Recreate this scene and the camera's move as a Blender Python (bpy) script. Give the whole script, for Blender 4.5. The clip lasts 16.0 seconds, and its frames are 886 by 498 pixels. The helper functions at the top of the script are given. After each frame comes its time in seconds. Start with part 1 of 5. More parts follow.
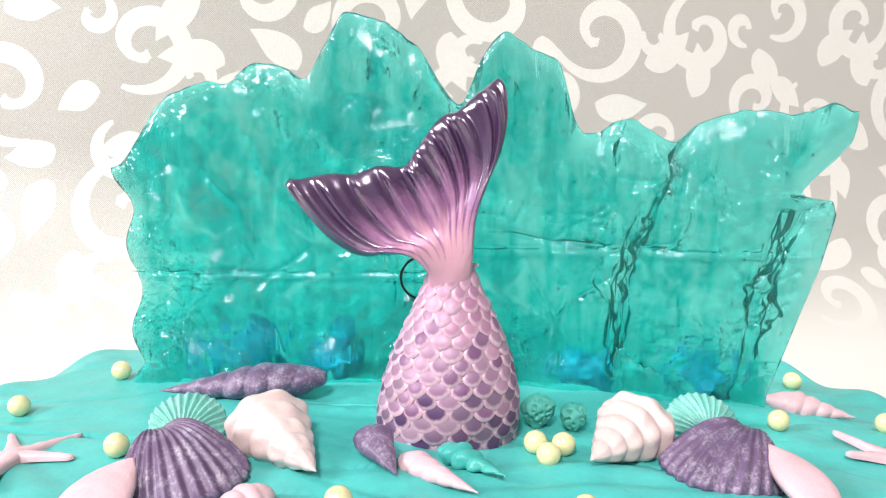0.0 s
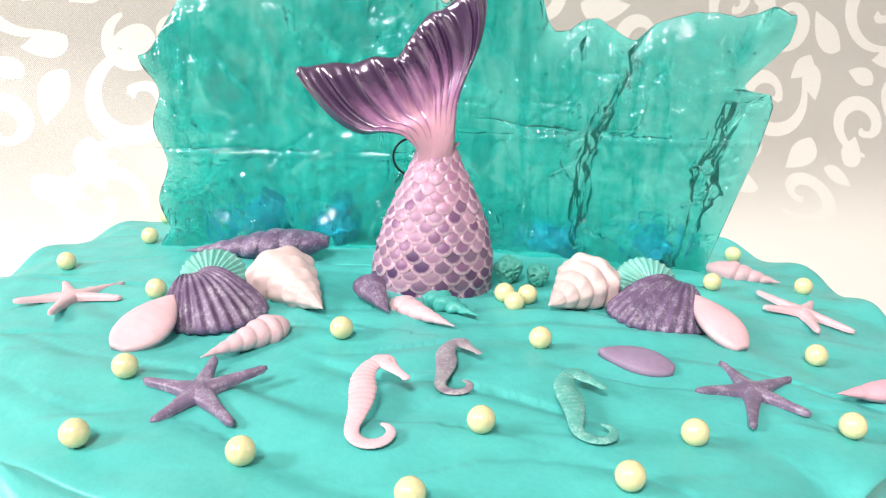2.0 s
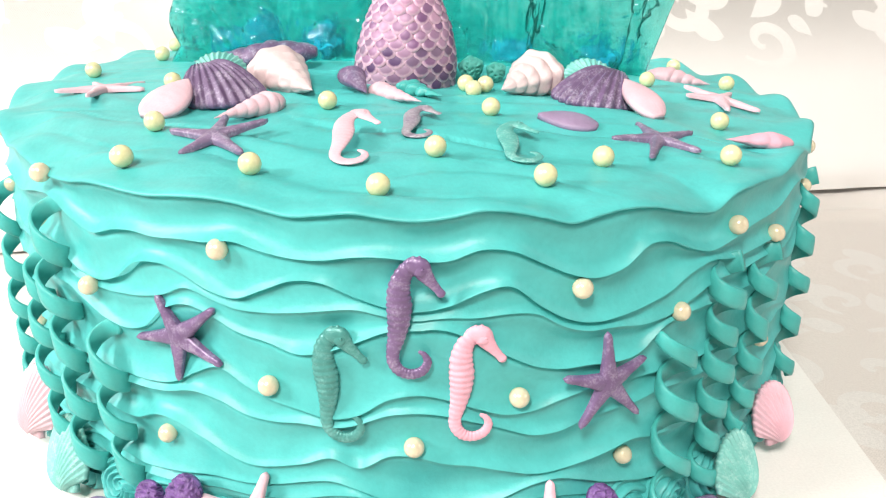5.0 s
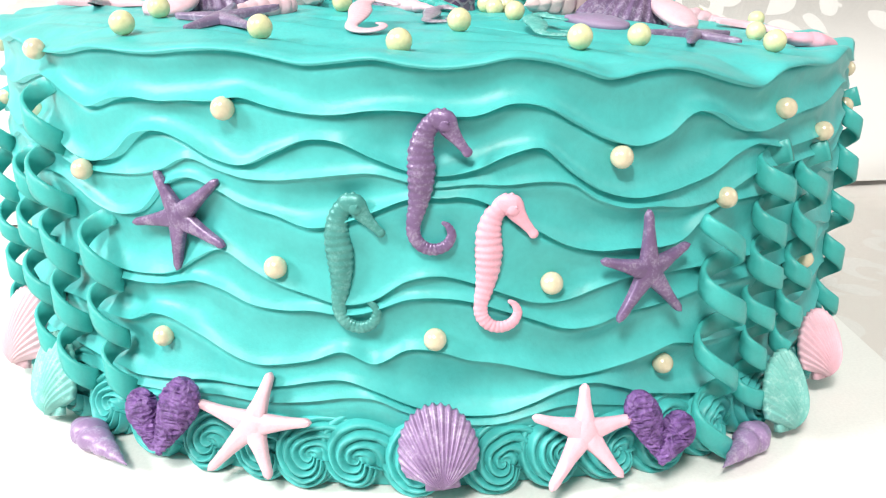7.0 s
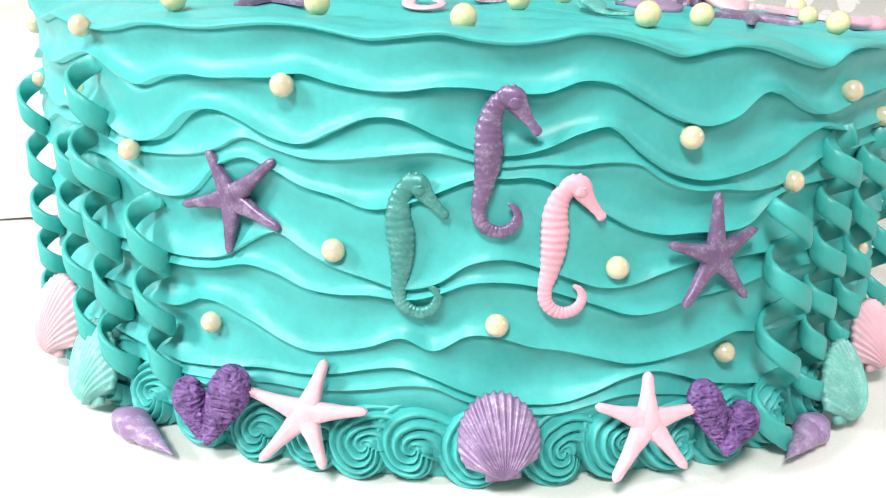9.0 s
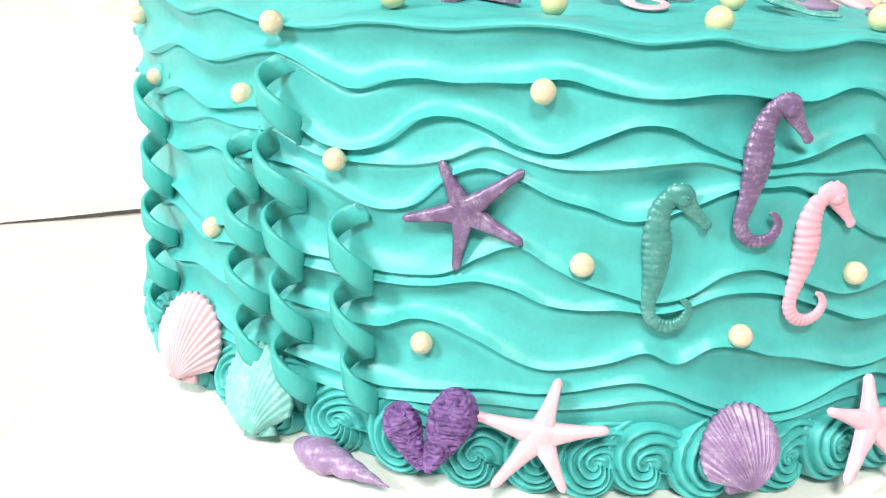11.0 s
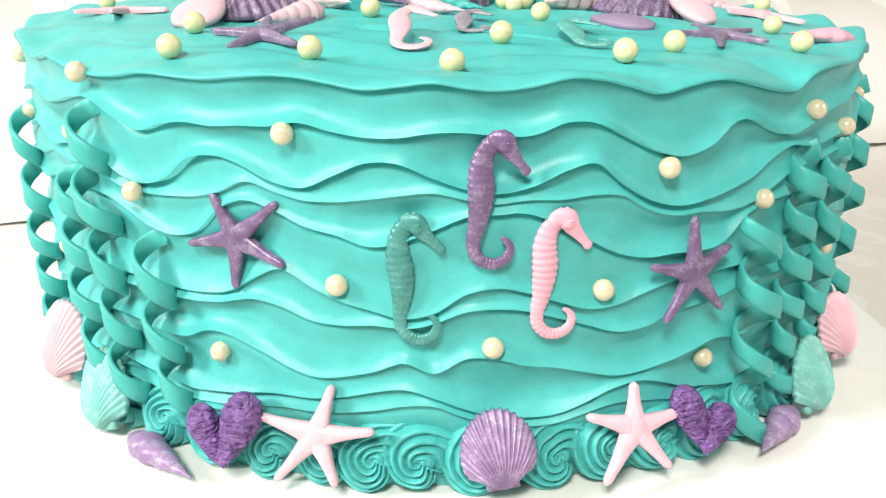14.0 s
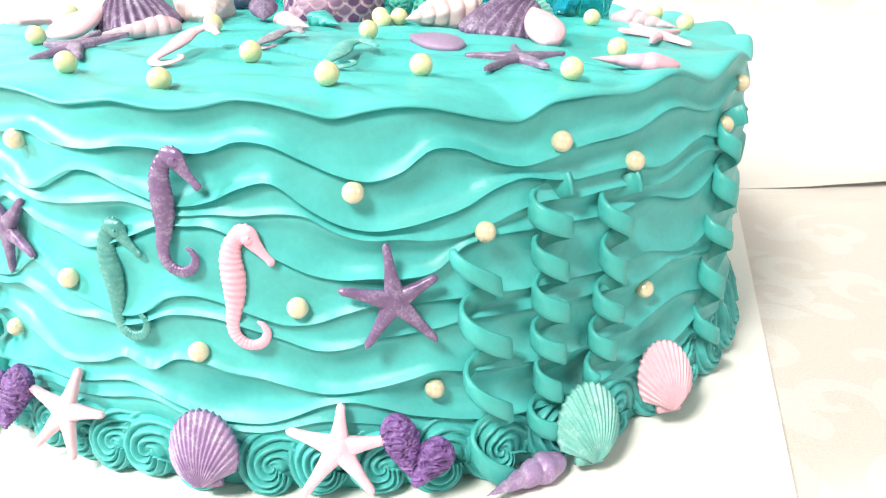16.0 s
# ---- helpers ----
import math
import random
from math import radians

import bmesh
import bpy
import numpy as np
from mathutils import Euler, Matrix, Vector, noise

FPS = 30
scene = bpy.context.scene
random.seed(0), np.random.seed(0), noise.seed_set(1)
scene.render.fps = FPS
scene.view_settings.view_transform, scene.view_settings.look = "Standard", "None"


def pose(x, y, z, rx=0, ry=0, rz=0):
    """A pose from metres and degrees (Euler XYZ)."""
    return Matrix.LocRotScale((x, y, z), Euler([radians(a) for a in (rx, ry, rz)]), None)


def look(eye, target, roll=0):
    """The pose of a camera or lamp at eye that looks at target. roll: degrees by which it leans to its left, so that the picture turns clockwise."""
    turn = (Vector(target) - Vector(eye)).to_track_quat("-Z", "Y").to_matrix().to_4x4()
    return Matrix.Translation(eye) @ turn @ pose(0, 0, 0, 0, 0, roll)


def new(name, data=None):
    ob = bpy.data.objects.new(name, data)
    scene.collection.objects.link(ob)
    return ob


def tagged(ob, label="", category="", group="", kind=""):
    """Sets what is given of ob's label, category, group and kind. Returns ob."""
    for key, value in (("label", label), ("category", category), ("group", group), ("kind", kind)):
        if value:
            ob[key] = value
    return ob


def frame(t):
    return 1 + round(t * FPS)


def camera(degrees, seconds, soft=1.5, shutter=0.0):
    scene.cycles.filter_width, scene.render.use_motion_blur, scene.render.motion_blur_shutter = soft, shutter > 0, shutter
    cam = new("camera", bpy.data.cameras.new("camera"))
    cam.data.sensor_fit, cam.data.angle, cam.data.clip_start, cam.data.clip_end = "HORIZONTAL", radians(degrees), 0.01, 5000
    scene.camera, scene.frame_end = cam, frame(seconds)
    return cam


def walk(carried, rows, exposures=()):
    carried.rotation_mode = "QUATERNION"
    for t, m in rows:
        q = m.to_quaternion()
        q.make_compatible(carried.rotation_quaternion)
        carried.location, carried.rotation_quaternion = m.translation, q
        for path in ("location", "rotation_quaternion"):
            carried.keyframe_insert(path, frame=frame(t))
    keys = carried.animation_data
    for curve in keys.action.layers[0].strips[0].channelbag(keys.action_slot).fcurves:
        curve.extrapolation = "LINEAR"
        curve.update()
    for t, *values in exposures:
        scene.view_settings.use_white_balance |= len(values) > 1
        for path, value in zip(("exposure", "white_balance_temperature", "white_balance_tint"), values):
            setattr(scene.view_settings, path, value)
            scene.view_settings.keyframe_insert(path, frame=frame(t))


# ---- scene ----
cam = camera(55.33, 16.0, 1.2)
PATH = [
    (0, (-0.00259, -0.20512, 0.17318), (-0.04542, 1.77091, -0.13260), 0.52),
    (0.5, (-0.00175, -0.21340, 0.16818), (-0.03835, 1.76019, -0.15366), 0.76),
    (1, (-0.00170, -0.21871, 0.17003), (-0.03200, 1.73794, -0.24303), 0.86),
    (1.5, (0.00128, -0.22791, 0.17574), (-0.02579, 1.71124, -0.31312), 1.32),
    (2, (0.00030, -0.24075, 0.17285), (-0.02188, 1.68766, -0.35698), 1.46),
    (2.5, (0.00477, -0.25059, 0.16989), (-0.01179, 1.66313, -0.41097), 1.43),
    (3, (0.00434, -0.26065, 0.16550), (-0.00249, 1.63903, -0.45993), 1.51),
    (3.5, (0.00425, -0.26978, 0.16392), (0.00554, 1.62244, -0.48377), 1.45),
    (4, (0.00444, -0.28306, 0.16543), (0.00718, 1.59827, -0.51323), 1.33),
    (4.5, (0.00882, -0.28799, 0.15987), (0.00036, 1.57790, -0.56012), 0.82),
    (5, (0.01080, -0.29416, 0.15413), (-0.00970, 1.55868, -0.59858), 0.52),
    (5.2, (0.01082, -0.29605, 0.15045), (-0.01526, 1.55316, -0.61094), 0.49),
    (7.3, (0.00526, -0.29185, 0.10700), (-0.02351, 1.61710, -0.48890), 0.75),
    (7.5, (0.00460, -0.29133, 0.10572), (-0.02058, 1.62036, -0.48149), 0.79),
    (8, (0.00570, -0.28792, 0.10481), (-0.01629, 1.62123, -0.49074), 0.71),
    (8.5, (0.00740, -0.28753, 0.10501), (-0.01975, 1.61651, -0.50646), 0.97),
    (9, (-0.00731, -0.28890, 0.10496), (-0.02282, 1.61413, -0.51005), 1.06),
    (9.5, (-0.02516, -0.28663, 0.10323), (0.01410, 1.61476, -0.51578), 1.52),
    (10, (-0.05351, -0.28402, 0.10584), (0.05886, 1.61748, -0.50380), 1.89),
    (10.2, (-0.06002, -0.28186, 0.10573), (0.08919, 1.61452, -0.51189), 2.08),
    (12.3, (-0.09404, -0.26834, 0.11280), (0.26689, 1.57760, -0.56710), 1.80),
    (12.5, (-0.08941, -0.27059, 0.11383), (0.25110, 1.57950, -0.56530), 1.40),
    (13, (-0.07533, -0.28301, 0.11559), (0.21797, 1.56358, -0.59439), 0.42),
    (13.5, (-0.04754, -0.28921, 0.12353), (0.15623, 1.56638, -0.59429), -0.34),
    (14, (-0.01329, -0.29333, 0.12368), (0.04588, 1.57249, -0.59409), -0.44),
    (14.5, (0.01748, -0.29224, 0.12531), (-0.07895, 1.56249, -0.61677), -0.55),
    (15, (0.05349, -0.29007, 0.12430), (-0.19135, 1.55483, -0.60810), -1.32),
    (15.5, (0.08595, -0.28568, 0.12303), (-0.31925, 1.53457, -0.59981), -2.09),
    (16, (0.10263, -0.28214, 0.12698), (-0.38548, 1.52255, -0.58353), -1.39),
]
walk(cam, [(t, look(eye, target, roll)) for t, eye, target, roll in PATH],
     [(0, -0.1, 6600, 13), (1, -0.08, 6750, 14), (2.5, -0.14, 6900, 14), (3.2, -0.08, 6900, 14), (5, -0.05, 6750, 13), (7.5, 0.0, 6450, 10), (9, -0.09, 6400, 10), (10.2, -0.11, 6450, 10), (12.5, -0.08, 7000, 9), (13, -0.08, 6950, 9), (14, -0.1, 6750, 9), (14.5, -0.14, 6700, 9), (15, 0.1, 6700, 9), (15.5, 0.24, 6750, 11), (16, 0.36, 6750, 11)])

# ---- light: a pale room with an unseen window at the left, plus added front and east fills ----
world = bpy.data.worlds.new("room_air")
world.use_nodes = True
world.node_tree.nodes["Background"].inputs[0].default_value = (0.95, 0.97, 1.0, 1)
world.node_tree.nodes["Background"].inputs[1].default_value = 0.09
scene.world = world


def lamp(name, size, size_y, watts, colour, m):
    data = bpy.data.lights.new(name, "AREA")
    data.shape, data.size, data.size_y, data.energy, data.color = "RECTANGLE", size, size_y, watts, colour
    ob = new(name, data)
    ob.matrix_world = m
    return ob


# added fill, hung low and forward to even out the cake's front
lamp("front_fill_lamp", 0.34, 0.34, 31.5, (1.0, 0.98, 0.94), look((-0.28, -1.14, 1.26), (0, 0, 0.05)))
# added fill for the cake's east side and the cloth; no window stands here
lamp("fill_light_east", 0.7, 0.8, 6, (0.97, 0.98, 1.0), look((1.75, -0.40, 0.9), (0.05, 0.05, 0.06)))
lamp("window_light", 0.36, 0.46, 42, (0.98, 0.98, 0.98), look((-1.62, -0.72, 1.05), (0, 0, 0.06)))

# ---- plan ----
CX, CY, R = -0.0032, 0.0, 0.1288      # the cake's axis and radius
TABLE_Z = -0.006


# ---- materials ----
def shader(name):
    m = bpy.data.materials.new(name)
    m.use_nodes = True
    nt = m.node_tree
    return m, nt, nt.nodes["Principled BSDF"]


def noise_node(nt, scale, detail=4.0, rough=0.55, coords="Object"):
    tc = nt.nodes.new("ShaderNodeTexCoord")
    n = nt.nodes.new("ShaderNodeTexNoise")
    n.inputs["Scale"].default_value, n.inputs["Detail"].default_value = scale, detail
    n.inputs["Roughness"].default_value = rough
    nt.links.new(tc.outputs[coords], n.inputs["Vector"])
    return n


def ramp_node(nt, source, stops):
    r = nt.nodes.new("ShaderNodeValToRGB")
    e = r.color_ramp.elements
    while len(e) < len(stops):
        e.new(0.5)
    for k, (p, c) in zip(e, stops):
        k.position, k.color = p, (*c, 1)
    nt.links.new(source, r.inputs[0])
    return r


def bump_node(nt, bsdf, sources, distance):
    prev = None
    for out, strength in sources:
        b = nt.nodes.new("ShaderNodeBump")
        b.inputs["Strength"].default_value, b.inputs["Distance"].default_value = strength, distance
        nt.links.new(out, b.inputs["Height"])
        if prev:
            nt.links.new(prev.outputs[0], b.inputs["Normal"])
        prev = b
    nt.links.new(prev.outputs[0], bsdf.inputs["Normal"])


def shade(c, f):
    return tuple(max(0.0, min(1.0, v * f)) for v in c)


def plain(name, colour, rough=0.5, coarse=60.0, fine=900.0, vary=0.12, bump=0.25, distance=0.0004, sheen=0.0, metal=0.0, coat=0.0, sss=0.0, spec=0.5, second=None, dust=None):
    """A painted, moulded or iced surface: two scales of colour change, two of relief."""
    m, nt, b = shader(name)
    n1, n2 = noise_node(nt, coarse), noise_node(nt, fine, 3.0)
    r = ramp_node(nt, n1.outputs["Fac"], [(0.3, shade(colour, 1 - vary)), (0.7, second or shade(colour, 1 + vary))])
    mix = nt.nodes.new("ShaderNodeMix")
    mix.data_type, mix.blend_type = "RGBA", "MULTIPLY"
    mix.inputs[0].default_value = 0.35
    nt.links.new(r.outputs[0], mix.inputs[6])
    r2 = ramp_node(nt, n2.outputs["Fac"], [(0.25, (0.78, 0.78, 0.78)), (0.65, (1, 1, 1))])
    nt.links.new(r2.outputs[0], mix.inputs[7])
    out = mix.outputs[2]
    b.inputs["Roughness"].default_value, b.inputs["Metallic"].default_value = rough, metal
    if dust:
        n3, n4 = noise_node(nt, 1500, 3.0, 0.6), noise_node(nt, 300, 3.0)
        mul = nt.nodes.new("ShaderNodeMath")
        mul.operation = "MULTIPLY"
        nt.links.new(n3.outputs["Fac"], mul.inputs[0])
        nt.links.new(n4.outputs["Fac"], mul.inputs[1])
        grain = ramp_node(nt, mul.outputs[0], [(0.24, (0, 0, 0)), (0.40, (0.6, 0.6, 0.6))])
        lay_on = nt.nodes.new("ShaderNodeMix")
        lay_on.data_type = "RGBA"
        nt.links.new(grain.outputs[0], lay_on.inputs[0])
        nt.links.new(out, lay_on.inputs[6])
        lay_on.inputs[7].default_value = (*dust, 1)
        out = lay_on.outputs[2]
    nt.links.new(out, b.inputs["Base Color"])
    b.inputs["Specular IOR Level"].default_value = spec
    b.inputs["Sheen Weight"].default_value, b.inputs["Coat Weight"].default_value = sheen, coat
    if sss:
        b.inputs["Subsurface Weight"].default_value, b.inputs["Subsurface Scale"].default_value = sss, 0.002
        b.inputs["Subsurface Radius"].default_value = (0.6, 1.0, 0.9)
    bump_node(nt, b, [(n1.outputs["Fac"], bump * 0.6), (n2.outputs["Fac"], bump)], distance)
    return m


ICING = plain("buttercream_teal", (0.064, 0.43, 0.412), 0.42, 150, 700, 0.07, 0.16, 0.0006, spec=0.45)
# a few specks of colour paste that did not mix in
nt = ICING.node_tree
cell = nt.nodes.new("ShaderNodeTexVoronoi")
cell.inputs["Scale"].default_value = 42
nt.links.new(nt.nodes.new("ShaderNodeTexCoord").outputs["Object"], cell.inputs["Vector"])
spot = ramp_node(nt, cell.outputs["Distance"], [(0.02, (1, 1, 1)), (0.045, (0, 0, 0))])
lot = nt.nodes.new("ShaderNodeSeparateColor")
nt.links.new(cell.outputs["Color"], lot.inputs[0])
rare = ramp_node(nt, lot.outputs[0], [(0.6, (0, 0, 0)), (0.75, (0.7, 0.7, 0.7))])
amount = nt.nodes.new("ShaderNodeMath")
amount.operation = "MULTIPLY"
nt.links.new(spot.outputs[0], amount.inputs[0])
nt.links.new(rare.outputs[0], amount.inputs[1])
speck = nt.nodes.new("ShaderNodeMix")
speck.data_type = "RGBA"
skin = nt.nodes["Principled BSDF"].inputs["Base Color"]
nt.links.new(amount.outputs[0], speck.inputs[0])
nt.links.new(skin.links[0].from_socket, speck.inputs[6])
speck.inputs[7].default_value = (0.01, 0.19, 0.19, 1)
nt.links.new(speck.outputs[2], skin)
RIBBON = plain("fondant_teal", (0.050, 0.385, 0.355), 0.40, 80, 1500, 0.08, 0.12, spec=0.4, sss=0.1)
PEARL = plain("sugar_pearl", (0.68, 0.64, 0.36), 0.26, 120, 1800, 0.06, 0.10, coat=0.35, spec=0.6)
PEARL_SIDE = plain("sugar_pearl_cream", (0.68, 0.60, 0.42), 0.2, 120, 1800, 0.06, 0.10, coat=0.5, metal=0.15)
PURPLE = plain("chocolate_purple_lustre", (0.165, 0.102, 0.212), 0.32, 150, 2600, 0.22, 0.16, metal=0.15, dust=(0.36, 0.31, 0.41))
PURPLE_TOP = plain("chocolate_mauve_dusted", (0.135, 0.085, 0.17), 0.42, 150, 2600, 0.2, 0.16, metal=0.05, dust=(0.40, 0.36, 0.44))
DUSK = plain("chocolate_dusk_lustre", (0.19, 0.135, 0.225), 0.4, 150, 2600, 0.2, 0.16, metal=0.08, dust=(0.45, 0.41, 0.50))
MAUVE = plain("chocolate_lilac_lustre", (0.29, 0.19, 0.35), 0.34, 150, 2600, 0.16, 0.16, metal=0.1, dust=(0.56, 0.48, 0.6))
GREY = plain("chocolate_grey_lilac", (0.26, 0.20, 0.28), 0.38, 180, 2600, 0.25, 0.16, metal=0.1, second=(0.36, 0.33, 0.36), dust=(0.55, 0.54, 0.58))
PINK = plain("chocolate_pink", (0.74, 0.38, 0.46), 0.45, 150, 2400, 0.10, 0.16)
ROSE = plain("chocolate_rose", (0.76, 0.47, 0.54), 0.45, 150, 2400, 0.10, 0.16)
PALE_PINK = plain("chocolate_pale_pink", (0.66, 0.435, 0.485), 0.42, 150, 2400, 0.10, 0.16)
CREAM = plain("chocolate_cream_blush", (0.61, 0.455, 0.455), 0.4, 110, 2200, 0.07, 0.16, second=(0.68, 0.54, 0.535))
TEAL = plain("chocolate_teal_lustre", (0.05, 0.27, 0.24), 0.36, 180, 2600, 0.2, 0.16, metal=0.2, second=(0.08, 0.31, 0.28), dust=(0.17, 0.42, 0.39))
AQUA = plain("chocolate_pale_aqua", (0.17, 0.48, 0.43), 0.45, 160, 2600, 0.14, 0.16, dust=(0.42, 0.66, 0.62))
SHIMMER = plain("chocolate_teal_shimmer", (0.095, 0.375, 0.335), 0.4, 160, 2600, 0.18, 0.16, metal=0.1, dust=(0.36, 0.62, 0.58))
DEEP = plain("coral_purple", (0.085, 0.028, 0.165), 0.42, 420, 2400, 0.35, 0.6, second=(0.24, 0.12, 0.36))
BOARD = plain("cake_board_white", (0.84, 0.825, 0.785), 0.35, 25, 1200, 0.03, 0.08)
WALL = plain("room_paint", (0.55, 0.535, 0.515), 0.8, 3, 90, 0.03, 0.1)
WIRE = plain("wire_dark", (0.02, 0.03, 0.03), 0.3, 100, 1500, 0.1, 0.1, metal=0.8)


def candy_glass(name, colour, pale, rough, ior=1.45):
    """Poured sugar: clear and tinted, pale streaks standing in for thin spots and reflections, with a crinkled,
    foil-cast skin.
    """
    m, nt, b = shader(name)
    tc = nt.nodes.new("ShaderNodeTexCoord")
    n1, n2 = noise_node(nt, 60, 7.0, 0.66), noise_node(nt, 240, 5.0, 0.65)
    stretch = nt.nodes.new("ShaderNodeMapping")
    stretch.inputs["Scale"].default_value = (250, 40, 34)
    nt.links.new(tc.outputs["Object"], stretch.inputs["Vector"])
    n3 = nt.nodes.new("ShaderNodeTexNoise")
    n3.inputs["Scale"].default_value, n3.inputs["Detail"].default_value = 1.0, 5.0
    nt.links.new(stretch.outputs[0], n3.inputs["Vector"])
    add = nt.nodes.new("ShaderNodeMath")
    add.operation = "MULTIPLY_ADD"
    add.inputs[1].default_value = 1.0
    nt.links.new(n3.outputs["Fac"], add.inputs[0])
    half = nt.nodes.new("ShaderNodeMath")
    half.operation = "MULTIPLY_ADD"
    half.inputs[1].default_value, half.inputs[2].default_value = 0.7, -0.10
    nt.links.new(n2.outputs["Fac"], half.inputs[0])
    nt.links.new(half.outputs[0], add.inputs[2])
    r = ramp_node(nt, add.outputs[0], [(0.36, shade(colour, 0.76)), (0.49, colour), (0.62, tuple(0.5 * c + 0.5 * p for c, p in zip(colour, pale))), (0.84, pale)])
    nt.links.new(r.outputs[0], b.inputs["Base Color"])
    b.inputs["Transmission Weight"].default_value = 0.95
    b.inputs["Roughness"].default_value, b.inputs["IOR"].default_value = rough, ior
    b.inputs["Coat Weight"].default_value, b.inputs["Coat Roughness"].default_value = 0.35, 0.03
    warp = noise_node(nt, 55, 2.0)
    heights = []
    for k, (sx, sz) in enumerate(((62, 44), (150, 120))):
        mp = nt.nodes.new("ShaderNodeMapping")
        mp.inputs["Scale"].default_value = (sx, 4, sz)
        nt.links.new(tc.outputs["Object"], mp.inputs["Vector"])
        bend = nt.nodes.new("ShaderNodeVectorMath")
        bend.operation = "MULTIPLY_ADD"
        bend.inputs[1].default_value = (0.7, 0.0, 0.7)
        nt.links.new(warp.outputs["Color"], bend.inputs[0])
        nt.links.new(mp.outputs[0], bend.inputs[2])
        vo = nt.nodes.new("ShaderNodeTexVoronoi")
        vo.inputs["Scale"].default_value = 1.0
        nt.links.new(bend.outputs[0], vo.inputs["Vector"])
        off = nt.nodes.new("ShaderNodeVectorMath")
        off.operation = "SUBTRACT"
        nt.links.new(bend.outputs[0], off.inputs[0])
        nt.links.new(vo.outputs["Position"], off.inputs[1])
        tilt = nt.nodes.new("ShaderNodeVectorMath")
        tilt.operation = "SUBTRACT"
        tilt.inputs[1].default_value = (0.5, 0.5, 0.5)
        nt.links.new(vo.outputs["Color"], tilt.inputs[0])
        dot = nt.nodes.new("ShaderNodeVectorMath")
        dot.operation = "DOT_PRODUCT"
        nt.links.new(off.outputs[0], dot.inputs[0])
        nt.links.new(tilt.outputs[0], dot.inputs[1])
        heights.append(dot.outputs["Value"])
        if k == 0:
            # each facet takes its own slightly paler or darker tone
            sep = nt.nodes.new("ShaderNodeSeparateColor")
            nt.links.new(vo.outputs["Color"], sep.inputs[0])
            more = nt.nodes.new("ShaderNodeMath")
            more.operation = "MULTIPLY_ADD"
            more.inputs[1].default_value = 0.2
            nt.links.new(sep.outputs[2], more.inputs[0])
            nt.links.new(add.outputs[0], more.inputs[2])
            # paler towards one end of the sheet
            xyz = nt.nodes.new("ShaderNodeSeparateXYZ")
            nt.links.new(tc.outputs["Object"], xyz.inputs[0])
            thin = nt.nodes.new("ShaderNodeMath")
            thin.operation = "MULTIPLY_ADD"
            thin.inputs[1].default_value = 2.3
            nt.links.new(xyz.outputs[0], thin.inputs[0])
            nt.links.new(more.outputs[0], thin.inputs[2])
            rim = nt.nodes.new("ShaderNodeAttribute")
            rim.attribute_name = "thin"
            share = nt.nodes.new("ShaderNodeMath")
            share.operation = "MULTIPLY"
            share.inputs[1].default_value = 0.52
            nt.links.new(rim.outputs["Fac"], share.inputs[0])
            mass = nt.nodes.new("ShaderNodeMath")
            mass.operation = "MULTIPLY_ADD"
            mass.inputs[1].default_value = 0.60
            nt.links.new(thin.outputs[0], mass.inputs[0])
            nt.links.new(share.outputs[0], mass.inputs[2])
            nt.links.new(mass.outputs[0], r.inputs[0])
            # pale lines painted where the facets meet, for creases that catch light
            ed = nt.nodes.new("ShaderNodeTexVoronoi")
            ed.feature = "DISTANCE_TO_EDGE"
            ed.inputs["Scale"].default_value = 1.0
            nt.links.new(bend.outputs[0], ed.inputs["Vector"])
            line = ramp_node(nt, ed.outputs["Distance"], [(0.0, (1, 1, 1)), (0.05, (0, 0, 0))])
            some = ramp_node(nt, n1.outputs["Fac"], [(0.45, (0, 0, 0)), (0.62, (0.6, 0.6, 0.6))])
            both = nt.nodes.new("ShaderNodeMath")
            both.operation = "MULTIPLY"
            nt.links.new(line.outputs[0], both.inputs[0])
            nt.links.new(some.outputs[0], both.inputs[1])
            edge = nt.nodes.new("ShaderNodeMix")
            edge.data_type = "RGBA"
            nt.links.new(both.outputs[0], edge.inputs[0])
            nt.links.new(r.outputs[0], edge.inputs[6])
            edge.inputs[7].default_value = (*pale, 1)
            nt.links.new(edge.outputs[2], b.inputs["Base Color"])
    # tiny dark bubbles, and patches of fine pimples that glint
    cell = nt.nodes.new("ShaderNodeTexVoronoi")
    cell.inputs["Scale"].default_value = 300
    nt.links.new(tc.outputs["Object"], cell.inputs["Vector"])
    dot_in = ramp_node(nt, cell.outputs["Distance"], [(0.10, (1, 1, 1)), (0.2, (0, 0, 0))])
    chance = nt.nodes.new("ShaderNodeSeparateColor")
    nt.links.new(cell.outputs["Color"], chance.inputs[0])
    few = ramp_node(nt, chance.outputs[0], [(0.90, (0, 0, 0)), (0.94, (0.85, 0.85, 0.85))])
    here = nt.nodes.new("ShaderNodeMath")
    here.operation = "MULTIPLY"
    nt.links.new(dot_in.outputs[0], here.inputs[0])
    nt.links.new(few.outputs[0], here.inputs[1])
    bubbles = nt.nodes.new("ShaderNodeMix")
    bubbles.data_type = "RGBA"
    nt.links.new(here.outputs[0], bubbles.inputs[0])
    nt.links.new(edge.outputs[2], bubbles.inputs[6])
    bubbles.inputs[7].default_value = (0.002, 0.10, 0.09, 1)
    nt.links.new(bubbles.outputs[2], b.inputs["Base Color"])
    where, pimple = noise_node(nt, 34, 2.0), noise_node(nt, 420, 2.0)
    zone = ramp_node(nt, where.outputs["Fac"], [(0.50, (0, 0, 0)), (0.62, (1, 1, 1))])
    rough_skin = nt.nodes.new("ShaderNodeMath")
    rough_skin.operation = "MULTIPLY"
